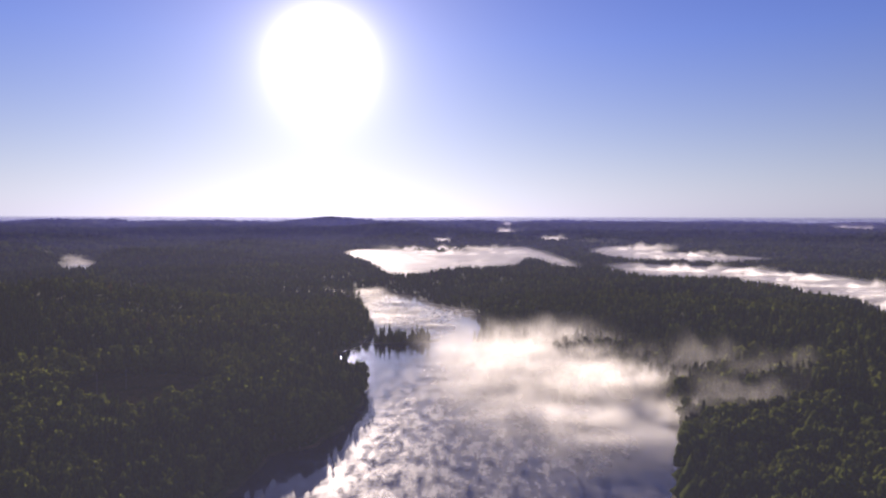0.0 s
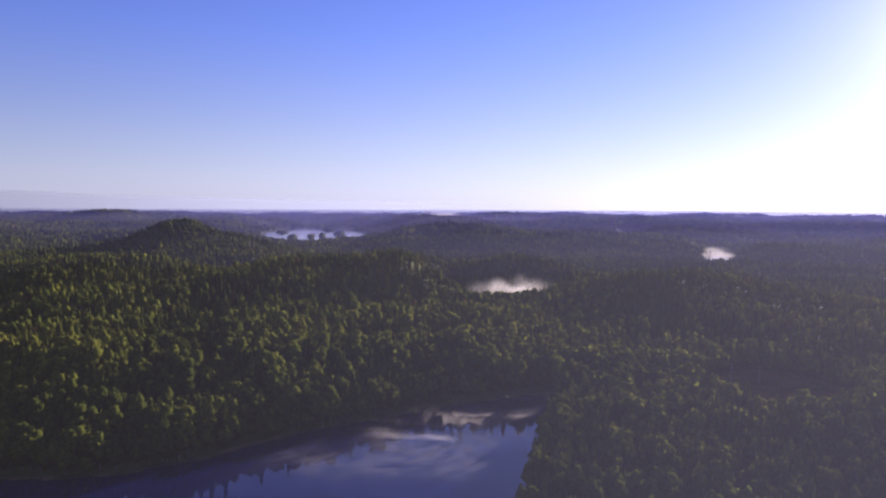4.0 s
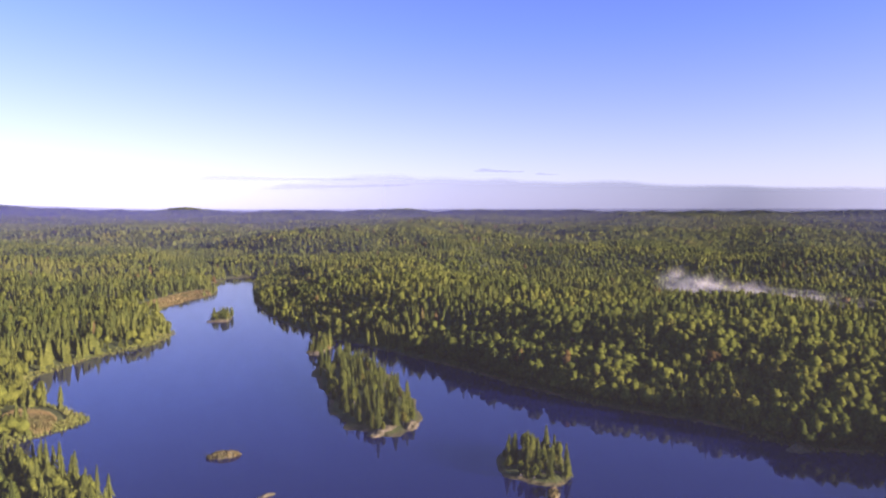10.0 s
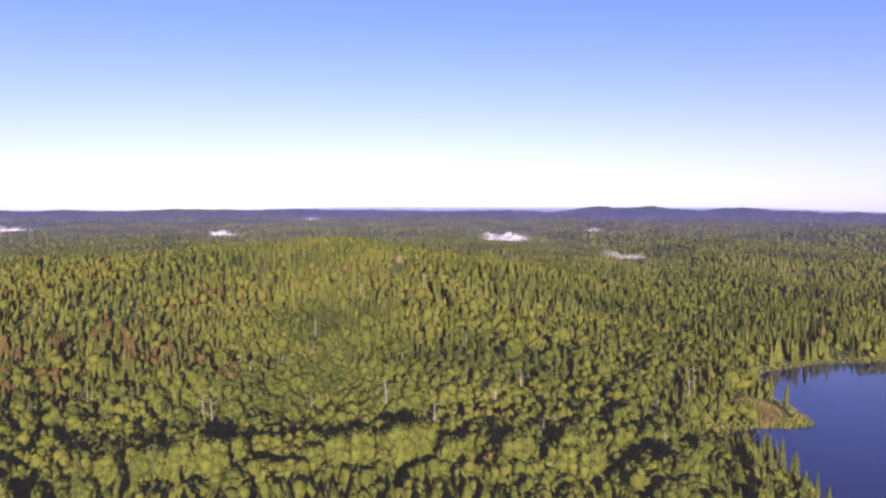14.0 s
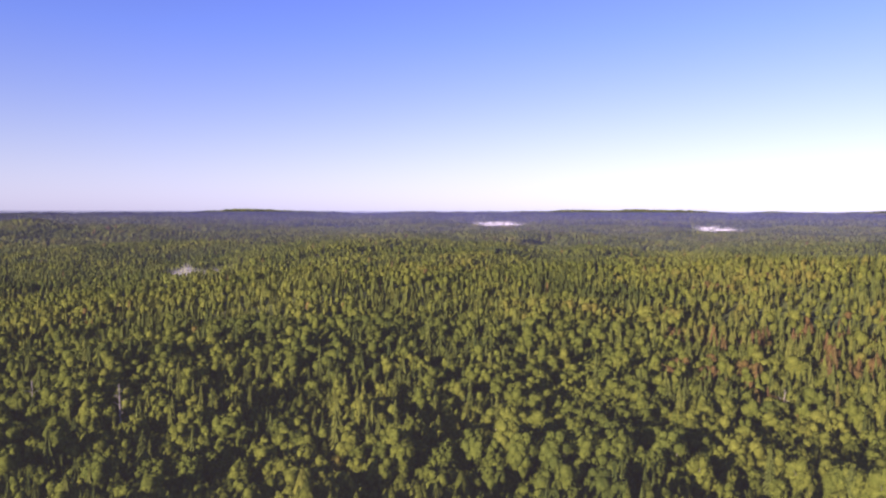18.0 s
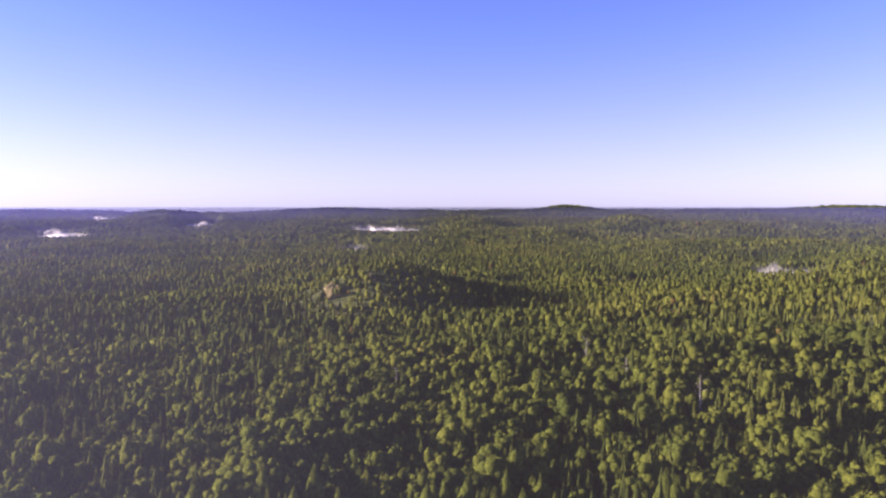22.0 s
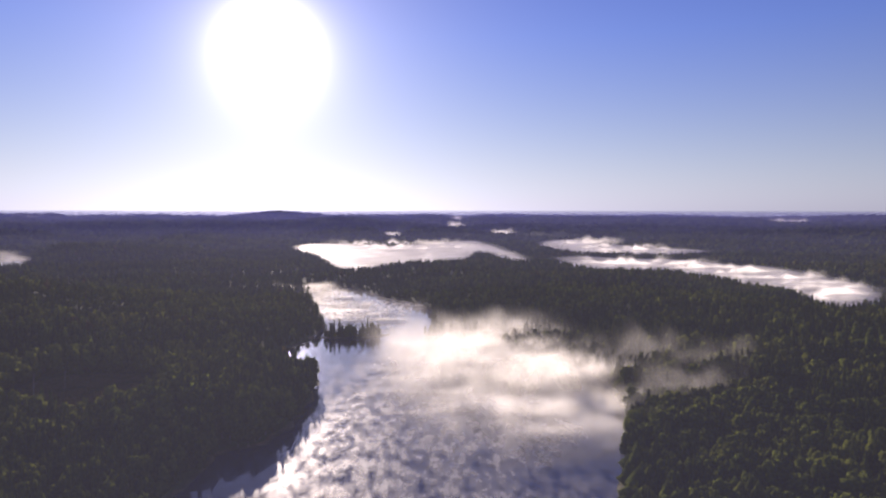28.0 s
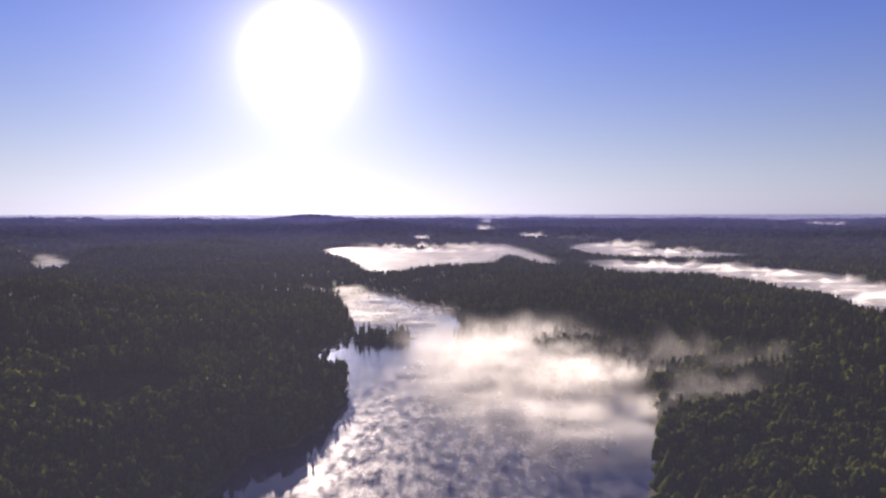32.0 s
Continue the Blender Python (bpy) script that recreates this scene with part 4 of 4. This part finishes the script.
# ---- mist ----
def mist_bank(name, cx, cy, half_x, half_y, turn, levels, mat, strength=1.0, cell=6.0, seed=0, ground_level=0.0):
    """Wavy sheets of mist over one another, thinning to the rim and upwards."""
    nx, ny = int(2 * half_x / cell) + 2, int(2 * half_y / cell) + 2
    us, vs = np.meshgrid(np.linspace(-1, 1, nx), np.linspace(-1, 1, ny), indexing="ij")
    u, v = us.ravel() * half_x, vs.ravel() * half_y
    c, s = math.cos(radians(turn)), math.sin(radians(turn))
    x, y = cx + u * c - v * s, cy + u * s + v * c
    V, F, D, n = [], [], [], 0
    edge = 0.92 - np.hypot(us.ravel(), vs.ravel()) + 0.3 * vnoise(x, y, min(half_x, half_y) * 0.5, seed)
    for k, level in enumerate(levels):
        size = max(8.0, level * 2.2)
        z = ground_level + level * (1 + 0.35 * vnoise(x, y, size * 2.2, seed + k))
        V.append(np.stack([x, y, z], 1))
        F.append(grid_faces(nx, ny, False) + n)
        D.append(strength * smooth(0.0, 0.7, edge) * (1 - 0.6 * k / len(levels)))
        n += len(x)
    me = mesh_from(name, np.concatenate(V), np.concatenate(F)[:, ::-1], [mat], thickness=np.concatenate(D))
    me.polygons.foreach_set("use_smooth", np.ones(len(me.polygons), bool))
    return tagged(new(name, me), "thin white morning mist drifting over the water", "mist", kind="stuff")


def mist_over(poly, reach, levels, mat, strength, cell, seed, label):
    """Sheets of mist that keep to the outline of a water."""
    lo, hi = poly.min(0) - reach, poly.max(0) + reach
    nx, ny = int((hi[0] - lo[0]) / cell) + 2, int((hi[1] - lo[1]) / cell) + 2
    xs, ys = np.meshgrid(lo[0] + cell * np.arange(nx), lo[1] + cell * np.arange(ny), indexing="ij")
    x, y = xs.ravel(), ys.ravel()
    inner = reach - signed(x, y, poly)
    V, F, D, n = [], [], [], 0
    f = grid_faces(nx, ny, False)
    f = f[(inner > 0)[f].any(1)][:, ::-1]
    for k, level in enumerate(levels):
        z = level * (1 + 0.3 * vnoise(x, y, 70, seed + k))
        V.append(np.stack([x, y, z], 1))
        F.append(f + n)
        D.append(strength * smooth(0, 2.2 * reach, inner - 6 * k) * (1 - 0.55 * k / len(levels)))
        n += len(x)
    me = mesh_from("mist", np.concatenate(V), np.concatenate(F), [mat], thickness=np.concatenate(D))
    me.polygons.foreach_set("use_smooth", np.ones(len(me.polygons), bool))
    return tagged(new("mist", me), label, "mist", kind="stuff")


mist_bank("mist", 18, 240, 100, 130, 0, (0.8,), MIST, 0.6, 7.0, 3)
mist_bank("mist", 42, 350, 85, 95, 15, (1.5,), MIST, 0.6, 7.0, 4)
mist_bank("mist", -20, 560, 60, 150, 5, (1.5,), MIST, 0.9, 9.0, 8)
for k, w in enumerate(WATERS[1:]):
    mist_over(w, 12.0, (2.0, 7.0), FAR_MIST, 0.7, 14.0, 12 + 5 * k, "white morning mist lying along a lake arm")
# curtains of mist that rise from the lake between camera and sun
def mist_curtains(name, rows, mat, seed, label, turn=0.0, base=0.4):
    """Upright drifting veils: each row is centre x, y, half length, height, strength."""
    V, F, D, n = [], [], [], 0
    for k, (cx, cy, half, high, strength) in enumerate(rows):
        nu, nv = int(2 * half / 4) + 2, 12
        us, vs = np.meshgrid(np.linspace(-1, 1, nu), np.linspace(0, 1, nv), indexing="ij")
        along = us.ravel() * half
        off = 9 * vnoise(along + cx, vs.ravel() * 40, 26, seed + k) + vs.ravel() * 6
        top = high * (0.75 + 0.3 * vnoise(along + cx, np.full(along.shape, cy), 30, seed + k + 50) + 0.22 * vnoise(along + cx, np.full(along.shape, cy), 9, seed + k + 60))
        z = base + vs.ravel() * top
        c, s = math.cos(radians(turn)), math.sin(radians(turn))
        x = cx + along * c - off * s
        V.append(np.stack([x, cy + along * s + off * c, z], 1))
        F.append(grid_faces(nu, nv, False) + n)
        w = vs.ravel()
        D.append(strength * smooth(0, 0.7, 1 - np.abs(us.ravel())) * smooth(0.0, 0.3, w) * (1 - smooth(0.5, 1.0, w)))
        n += len(x)
    me = mesh_from(name, np.concatenate(V), np.concatenate(F), [mat], thickness=np.concatenate(D))
    me.polygons.foreach_set("use_smooth", np.ones(len(me.polygons), bool))
    return tagged(new(name, me), label, "mist", kind="stuff")


mist_curtains("mist", [(62 - 0.6 * k, 218 + 6 * k, 58 + 0.3 * k, 14 + 0.3 * k, 0.12 + 0.34 * math.exp(-((k - 15) / 10) ** 2)) for k in range(34)], SMOKE, 70, "bright backlit mist rising from the lake")
mist_curtains("mist", [(12 + 2 * k, 250 + 14 * k, 52, 5 + 0.8 * k, 0.2 + 0.02 * k) for k in range(11)], SMOKE, 88, "low bright mist lying across the lake")
mist_curtains("mist", [(104, 240, 30, 20, 0.08), (114, 252, 32, 22, 0.08), (132, 272, 30, 22, 0.07), (150, 284, 26, 22, 0.09), (110, 300, 36, 24, 0.1)], SMOKE, 110, "torn scarf of mist drifting over the shore trees", 20, 9.0)
mist_curtains("mist", [(-50, 940, 26, 8, 0.7), (-45, 1000, 50, 9, 0.9), (0, 1050, 90, 9, 0.9), (0, 1120, 110, 10, 0.9), (10, 1200, 130, 11, 0.9), (20, 1280, 160, 14, 0.9), (30, 1370, 170, 19, 0.8), (0, 1480, 170, 22, 0.7), (190, 1060, 18, 8, 0.8), (195, 1180, 26, 9, 0.8)], PLUME, 150, "bright bank of mist over the upper lake")
mist_curtains("mist", [(330, 960, 80, 17, 0.9), (360, 900, 90, 17, 0.9), (405, 840, 75, 16, 0.9), (415, 780, 70, 16, 0.9), (420, 720, 66, 16, 0.9), (412, 660, 60, 16, 0.9), (402, 610, 50, 16, 0.9), (385, 570, 36, 15, 0.8)], PLUME, 160, "bright bank of mist along a narrow lake arm")
mist_curtains("mist", [(430, 1180, 100, 17, 0.9), (440, 1250, 110, 18, 0.9), (450, 1330, 110, 18, 0.8), (430, 1480, 90, 26, 0.7)], PLUME, 170, "bright bank of mist along a far lake arm")
mist_curtains("mist", [(-14 - 0.35 * (k * 14), 470 + 14 * k, 36, 5 + 0.5 * k, 0.5) for k in range(16)], SMOKE, 90, "bright backlit mist in the lake's narrows")
mist_curtains("mist", [(*polar(51 - 1.5 * k, 232 + 7 * k), 30 - k, 6 + 0.9 * k, 0.1 + 0.012 * k) for k in range(9)], SMOKE, 130, "thin mist smoking off the end of a lake arm", 47)
mist_bank("mist", -165, 140, 80, 30, 55, (0.7,), MIST, 0.14, 4.0, 24)

for k, (az, pr, wa, wr, level) in enumerate(PONDS):
    if az in (60.6, 226.2, 263.0, 100.0, 45.0):
        continue
    cx, cy = polar(az, pr)
    mist_bank("mist", cx, cy, wa * 1.3, wr * 1.2, az, (3.0,), FAR_MIST, 0.35, max(7.0, wa / 9), 40 + k, level)
    tall_mist = (9 + 0.004 * pr) * (1.25 if pr < 900 else 1.0)
    spots = [polar(az + math.degrees((0.25 * j - 0.2) * wa / pr), pr + (j - 1) * 0.55 * wr) for j in range(3)]
    mist_curtains("mist", [(sx, sy, wa * (1.5 - 0.25 * j), tall_mist * (0.75 + 0.25 * j), 0.18 if pr < 1300 else 0.5) for j, (sx, sy) in enumerate(spots)], PLUME, 200 + 7 * k, "soft puff of mist over a hidden pond", az, level)
# a long low tail that trails from the pond's mist along the valley
tail = [(polar(104.4, 600), 28, 28, 0.26), (polar(103.6, 606), 28, 26, 0.24), (polar(104.6, 612), 24, 25, 0.22), (polar(100.5, 600), 38, 17, 0.32), (polar(96.5, 590), 40, 14, 0.28), (polar(92.0, 570), 38, 12, 0.2)]
mist_curtains("mist", [(p_[0], p_[1], half, high_, st) for p_, half, high_, st in tail], PLUME, 300, "grey puff of mist with a thin tail along the valley", 100, 7.0)
mist_curtains("mist", [(*polar(254.8, 735), 44, 16, 0.4), (*polar(254.2, 750), 40, 16, 0.4)], PLUME, 340, "thin grey streak of mist over a hidden pond", 254.6, 6.0)
puff = [(polar(44.3, 556), 46, 22, 0.16), (polar(44.0, 566), 42, 25, 0.18), (polar(44.8, 578), 36, 28, 0.2)]
mist_curtains("mist", [(p_[0], p_[1], half, high_, st) for p_, half, high_, st in puff], PLUME, 320, "bright white puff of mist over a hidden pond", 44, 2.0)


# ---- haze: thin tinted veils added in place of hazy air and lens glare ----
def veil_sheet(inner, outer, level, strength, mat=None):
    n, rows = 96, 14
    rr, aa = np.meshgrid(np.linspace(inner, outer, rows), np.linspace(0, 360, n, endpoint=False), indexing="ij")
    hx, hy = polar(aa.ravel(), rr.ravel())
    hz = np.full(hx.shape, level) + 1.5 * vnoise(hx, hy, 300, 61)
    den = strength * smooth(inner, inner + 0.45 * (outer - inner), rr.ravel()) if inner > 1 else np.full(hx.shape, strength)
    # the added glare veil is densest on the sun's side and fades outwards
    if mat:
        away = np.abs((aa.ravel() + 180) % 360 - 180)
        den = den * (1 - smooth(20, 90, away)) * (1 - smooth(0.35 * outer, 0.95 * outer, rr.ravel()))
    me = mesh_from("haze", np.stack([hx, hy, hz], 1), grid_faces(rows, n, True)[:, ::-1], [mat or HAZE_VEIL], thickness=den)
    tagged(new("haze", me), "faint pale veil added over the forest for haze and lens glare", "haze", kind="stuff")


veil_sheet(0.5, 4900, 60, 0.032)
veil_sheet(0.5, 800, 64, 0.041, GLARE_VEIL)
veil_sheet(350, 4900, 52, 0.036)
veil_sheet(900, 4900, 57, 0.018)


def veil_ring(r, low, high, strength):
    """A ring of dark blue veil, haze put into its colour, that thins out upwards."""
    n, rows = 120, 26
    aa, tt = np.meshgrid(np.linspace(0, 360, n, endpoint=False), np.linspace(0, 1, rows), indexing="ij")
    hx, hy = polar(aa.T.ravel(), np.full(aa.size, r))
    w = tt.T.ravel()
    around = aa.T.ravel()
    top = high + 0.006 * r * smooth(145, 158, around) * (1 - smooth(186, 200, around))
    me = mesh_from("haze", np.stack([hx, hy, low + (top - low) * w], 1), grid_faces(rows, n, True), [BLUE_VEIL], thickness=strength * (1 - smooth(0.9, 1.0, w)))
    tagged(new("haze", me), "blue-tinted veil added as painted haze before the far ridges", "haze", kind="stuff")


# added veils, stronger with range, that tint the distance blue
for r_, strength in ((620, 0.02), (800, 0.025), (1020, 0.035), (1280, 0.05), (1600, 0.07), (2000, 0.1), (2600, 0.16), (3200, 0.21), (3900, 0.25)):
    veil_ring(r_, 0, 78 + r_ * 0.0004, strength)


# ---- thin cloud low over the horizon ----
def cloud_band(az0, az1, r, low, high, strength, seed, lift=0.0):
    """A long bank with a nearly level top that climbs to its thick end; low and high are angles over the horizon."""
    n, rows = 140, 16
    aa, tt = np.meshgrid(np.linspace(az0, az1, n), np.linspace(0, 1, rows), indexing="ij")
    w, a = tt.ravel(), aa.ravel()
    hx, hy = polar(a, np.full(a.size, r))
    along = (a - az0) / (az1 - az0)
    climb = 0.22 + 0.72 * along + 0.25 * smooth(0.45, 0.8, along) - 0.65 * smooth(0.8, 1.0, along)
    top = low + (high - low) * climb * (1 + 0.05 * vnoise(a, np.zeros(a.size), 5, seed) + 0.03 * vnoise(a, np.zeros(a.size), 1.7, seed + 1))
    ends = smooth(0, 0.1, along) * smooth(0, 0.2, 1 - along)
    z = EYE[2] + r * np.tan(np.radians(low + (top - low) * w + lift * along))
    soft = (1 - smooth(0.84, 1.0, w)) * (smooth(0.0, 0.4, w) if low > 0.5 else 1.0)
    me = mesh_from("cloud_bank", np.stack([hx, hy, z], 1), grid_faces(n, rows, False), [CLOUD], thickness=strength * ends * soft)
    tagged(new("cloud_bank", me), "thin lavender grey cloud bank low over the horizon", "cloud", kind="structure")


cloud_band(42, 148, 4880, -0.2, 2.75, 0.85, 3)
for az0_, az1_, low_, high_, strength_, lift_ in ((130, 145, 2.35, 2.85, 0.8, -0.3), (117, 121.5, 2.95, 3.3, 0.7, 0.0), (114.2, 116.4, 2.7, 2.9, 0.5, 0.0), (126, 139, 1.9, 2.4, 0.6, -0.5)):
    cloud_band(az0_, az1_, 4870, low_, high_, strength_, int(az0_), lift_)


# ---- rocks, reeds ----
def rock_slab(name, cx, cy, a, b, high, turn, seed, label):
    """A low water-worn hump of bare rock."""
    rows, cols = 13, 34
    ts, ps = np.meshgrid(np.linspace(0.02, 1, rows), np.linspace(0, 2 * math.pi, cols, endpoint=False), indexing="ij")
    u, v = a * ts.ravel() * np.cos(ps.ravel()), b * ts.ravel() * np.sin(ps.ravel())
    c, s = math.cos(radians(turn)), math.sin(radians(turn))
    wob = 1 + 0.26 * vnoise(u + 50 * seed, v, max(1.5, a * 0.4), seed) + 0.16 * vnoise(u + 70 * seed, v, max(0.9, a * 0.15), seed + 1)
    u, v = u * wob, v * wob
    z = high * (1 - ts.ravel() ** 2.2) - 0.5 * ts.ravel() ** 4 + 0.4 * high * vnoise(u + 31 * seed, v, max(1.0, a * 0.22), seed + 3) + 0.3 * high * vnoise(u + 11 * seed, v, 0.8, seed + 4) + 0.1
    x, y = cx + u * c - v * s, cy + u * s + v * c
    base = np.minimum(0.4, land(x, y))
    me = mesh_from(name, np.stack([x, y, np.maximum(z, -0.5) + np.maximum(base, 0)], 1), grid_faces(rows, cols, True), [ROCK])
    return tagged(new(name, me), label, "rock")


rock_slab("rock_slab", -189, -153, 9, 3.5, 0.8, 0, 1, "bare tan granite slab at the island's tip")
rock_slab("rock_slab", -200, -148, 6, 2.5, 0.8, 30, 2, "bare tan granite slab beside the island spruces")
rock_slab("rock_islet", -141, -180, 5.5, 2.2, 1.3, -38, 3, "low tawny rock islet with dry grass in the lake")
rock_slab("rock_islet", -128, -145, 3.2, 1.0, 0.5, -20, 4, "small grey rock just above the water")
rock_slab("rock_islet", -173, -79, 4, 2, 0.6, 20, 5, "small tan rock beside the round island")
rock_slab("rock_slab", -184, -87, 9, 1.8, 0.6, -48, 6, "pale rock rim of the round spruce island")
rock_slab("rock_slab", -312, -402, 9, 3, 0.8, -40, 7, "pale rock rim of the far small island")
rock_slab("rock_slab", -274, -268, 9, 3.5, 0.8, 20, 8, "low grassy rock of a narrow island")
rock_slab("rock_slab", -252, -26, 6, 4, 1.2, 0, 9, "tan shore rock under leaning spruces")


def ground_at(x, y):
    return float(land(np.array([float(x)]), np.array([float(y)]))[0])


def crag(name, az, r, wide, high, lean, seed, label, sink=1.0):
    """A broken, leaning face of bare rock in a wooded slope, closed behind by a sloping back."""
    cx, cy = polar(az, r)
    z0 = ground_at(cx, cy)
    rows, cols = 16, 18
    us, ws = np.meshgrid(np.linspace(-1, 1, cols), np.linspace(0, 1.7, rows), indexing="ij")
    u, w = us.ravel(), ws.ravel()
    side = u * wide * (1 - 0.25 * np.minimum(w, 1)) + 0.16 * wide * vnoise(u * 9 + seed * 13, w * 9, 2.6, seed)
    ledge = np.round(4 * np.minimum(w, 1) + 0.9 * vnoise(side, w * high + 30 * seed, 3.5, seed + 2)) / 4
    brow = high * (1 - 0.75 * np.abs(u + 0.15) ** 2.2) * (0.9 + 0.2 * vnoise(side + 5 * seed, 0 * side, 3.0, seed + 4))
    back = lean * (0.35 * np.minimum(w, 1) + 0.65 * np.clip(ledge, 0, 1)) + np.maximum(w - 1, 0) * 8 + 2.2 * u * u + 0.8 * vnoise(side, w * high, 2.0, seed + 5)
    z = z0 - sink + brow * np.where(w < 1, w, 1 - 1.5 * (w - 1)) + 0.35 * vnoise(side, back, 1.7, seed + 6)
    c, s = math.cos(radians(az)), math.sin(radians(az))
    me = mesh_from(name, np.stack([cx + side * c - back * s, cy + side * s + back * c, z], 1), grid_faces(cols, rows, False)[:, ::-1], [CRAG])
    return tagged(new(name, me), label, "rock")


def build_crag(n, links, out):
    big = noise_node(n, links, 0.25, 6.0)
    fine = noise_node(n, links, 2.0, 5.0)
    col = ramp(n, links, big, [(0.3, (0.08, 0.074, 0.022)), (0.5, (0.16, 0.125, 0.036)), (0.7, (0.23, 0.18, 0.06))])
    col = blend(n, links, 0.5, col, ramp(n, links, fine, [(0.3, (0.4, 0.4, 0.4)), (0.7, (1, 1, 1))]), "MULTIPLY")
    surface(n, links, out, col, 0.9, bump(n, links, fine, 0.8, 0.4))


CRAG = material("tan_cliff", build_crag)
crag("rock_outcrop", 290.0, 478, 14, 14, 16, 1, "tan bare rock face broken into ledges on a wooded knoll", 2.0)
crag("rock_outcrop", 286.9, 492, 5, 9, 5, 3, "small tan rock ledge near the knoll's top")
crag("rock_outcrop", 284.2, 452, 6, 9, 5, 5, "grey-tan rock ledge between trees on the knoll")
crag("boulder", 183.9, 505, 4.0, 7, 3.0, 4, "pale boulder showing above the hillside trees")


def reed_bed(cx, cy, a, b, turn, count, seed, label, hump=None):
    """Dry reeds and sedge: single blades in tufts."""
    rnd = np.random.default_rng(seed)
    rr, th = np.sqrt(rnd.random(count)), rnd.uniform(0, 6.283, count)
    u, v = a * rr * np.cos(th), b * rr * np.sin(th)
    c, s = math.cos(radians(turn)), math.sin(radians(turn))
    x, y = cx + u * c - v * s, cy + u * s + v * c
    z = land(x, y) if hump is None else hump * (1 - rr ** 2.2)
    ok = z > -0.6
    x, y, z = x[ok], y[ok], np.maximum(z[ok], -0.1)
    n = len(x)
    w, h, ang = rnd.uniform(0.25, 0.6, n), rnd.uniform(0.6, 1.3, n), rnd.uniform(0, 3.14, n)
    dx, dy = w * np.cos(ang), w * np.sin(ang)
    V = np.stack([np.stack([x - dx, y - dy, z], 1), np.stack([x + dx, y + dy, z], 1), np.stack([x + 0.3 * dy, y - 0.3 * dx, z + h], 1)], 1).reshape(-1, 3)
    me = mesh_from("reed_bed", V, np.arange(3 * n).reshape(-1, 3), [REED])
    tagged(new("reed_bed", me), label, "reeds", kind="stuff")


reed_bed(-365, -522, 58, 13, 27, 9000, 1, "orange-brown reed bed along the lake bend")
reed_bed(-122, -266, 14, 8, 80, 3600, 2, "tawny sedge spit reaching into the lake")
reed_bed(-129, 292, 30, 38, 23.6, 9000, 3, "pale wet marsh with sedge between the woods")


def shore_reeds(points, count, seed, label):
    """A ribbon of sedge that follows a bank."""
    rnd = np.random.default_rng(seed)
    p = np.array(points, float)
    k = rnd.integers(0, len(p) - 1, count)
    t = rnd.random(count)[:, None]
    at = p[k] * (1 - t) + p[k + 1] * t + rnd.normal(0, 3.0, (count, 2))
    x, y = at[:, 0], at[:, 1]
    z = land(x, y)
    ok = (z > -0.5) & (z < 1.1)
    x, y, z = x[ok], y[ok], np.maximum(z[ok], -0.1)
    n = len(x)
    w, h, ang = rnd.uniform(0.25, 0.6, n), rnd.uniform(0.7, 1.5, n), rnd.uniform(0, 3.14, n)
    dx, dy = w * np.cos(ang), w * np.sin(ang)
    V = np.stack([np.stack([x - dx, y - dy, z], 1), np.stack([x + dx, y + dy, z], 1), np.stack([x + 0.3 * dy, y - 0.3 * dx, z + h], 1)], 1).reshape(-1, 3)
    tagged(new("reed_bed", mesh_from("reed_bed", V, np.arange(3 * n).reshape(-1, 3), [SEDGE])), label, "reeds", kind="stuff")


def build_sedge(n, links, out):
    big = noise_node(n, links, 0.1, 5.0)
    col = ramp(n, links, big, [(0.3, (0.06, 0.075, 0.015)), (0.5, (0.1, 0.11, 0.02)), (0.7, (0.125, 0.112, 0.028))])
    surface(n, links, out, col, 1.0, None, 0.1)


SEDGE = material("green_sedge", build_sedge)
shore_reeds(NEAR_BANK[4:], 4500, 21, "yellow-green sedge fringe along the lake shore")
shore_reeds(FAR_BANK[6:16], 800, 22, "sparse yellow-green sedge along the far bank")
reed_bed(-281, -273, 12, 5, 20, 900, 4, "tawny grass on a low island")
reed_bed(-141, -180, 5.2, 2.0, -38, 420, 5, "tawny grass on a rock islet", 1.0)
reed_bed(-173, -79, 3.4, 1.5, 20, 120, 6, "tufts of dry grass on a small rock", 0.5)


def wooded_islet(az, r, wide, deep, high, level, seed):
    cx, cy = polar(az, r)
    rnd = np.random.default_rng(seed)
    rows, cols = 7, 18
    ts, ps = np.meshgrid(np.linspace(0.03, 1, rows), np.linspace(0, 2 * math.pi, cols, endpoint=False), indexing="ij")
    t, p = ts.ravel(), ps.ravel()
    u, v = wide * t * np.cos(p), deep * t * np.sin(p)
    z = level - 1 + high * (1 - t ** 3) * rnd.uniform(0.75, 1.15, t.size) + 1.2 * (t < 0.95)
    c, s = math.cos(radians(az)), math.sin(radians(az))
    me = mesh_from("wooded_islet", np.stack([cx + u * c - v * s, cy + u * s + v * c, z], 1), grid_faces(rows, cols, True), [CANOPY])
    tagged(new("wooded_islet", me), "small dark wooded islet in the far lake", "islet", "islets in the far lake")


for k, (az_, r_, wide_) in enumerate(((62.4, 1850, 16), (60.9, 1880, 12), (60.0, 1960, 12), (58.6, 2080, 20), (63.2, 2250, 22), (59.5, 2500, 26))):
    wooded_islet(az_, r_, wide_, 40, 8, 4, 80 + k)
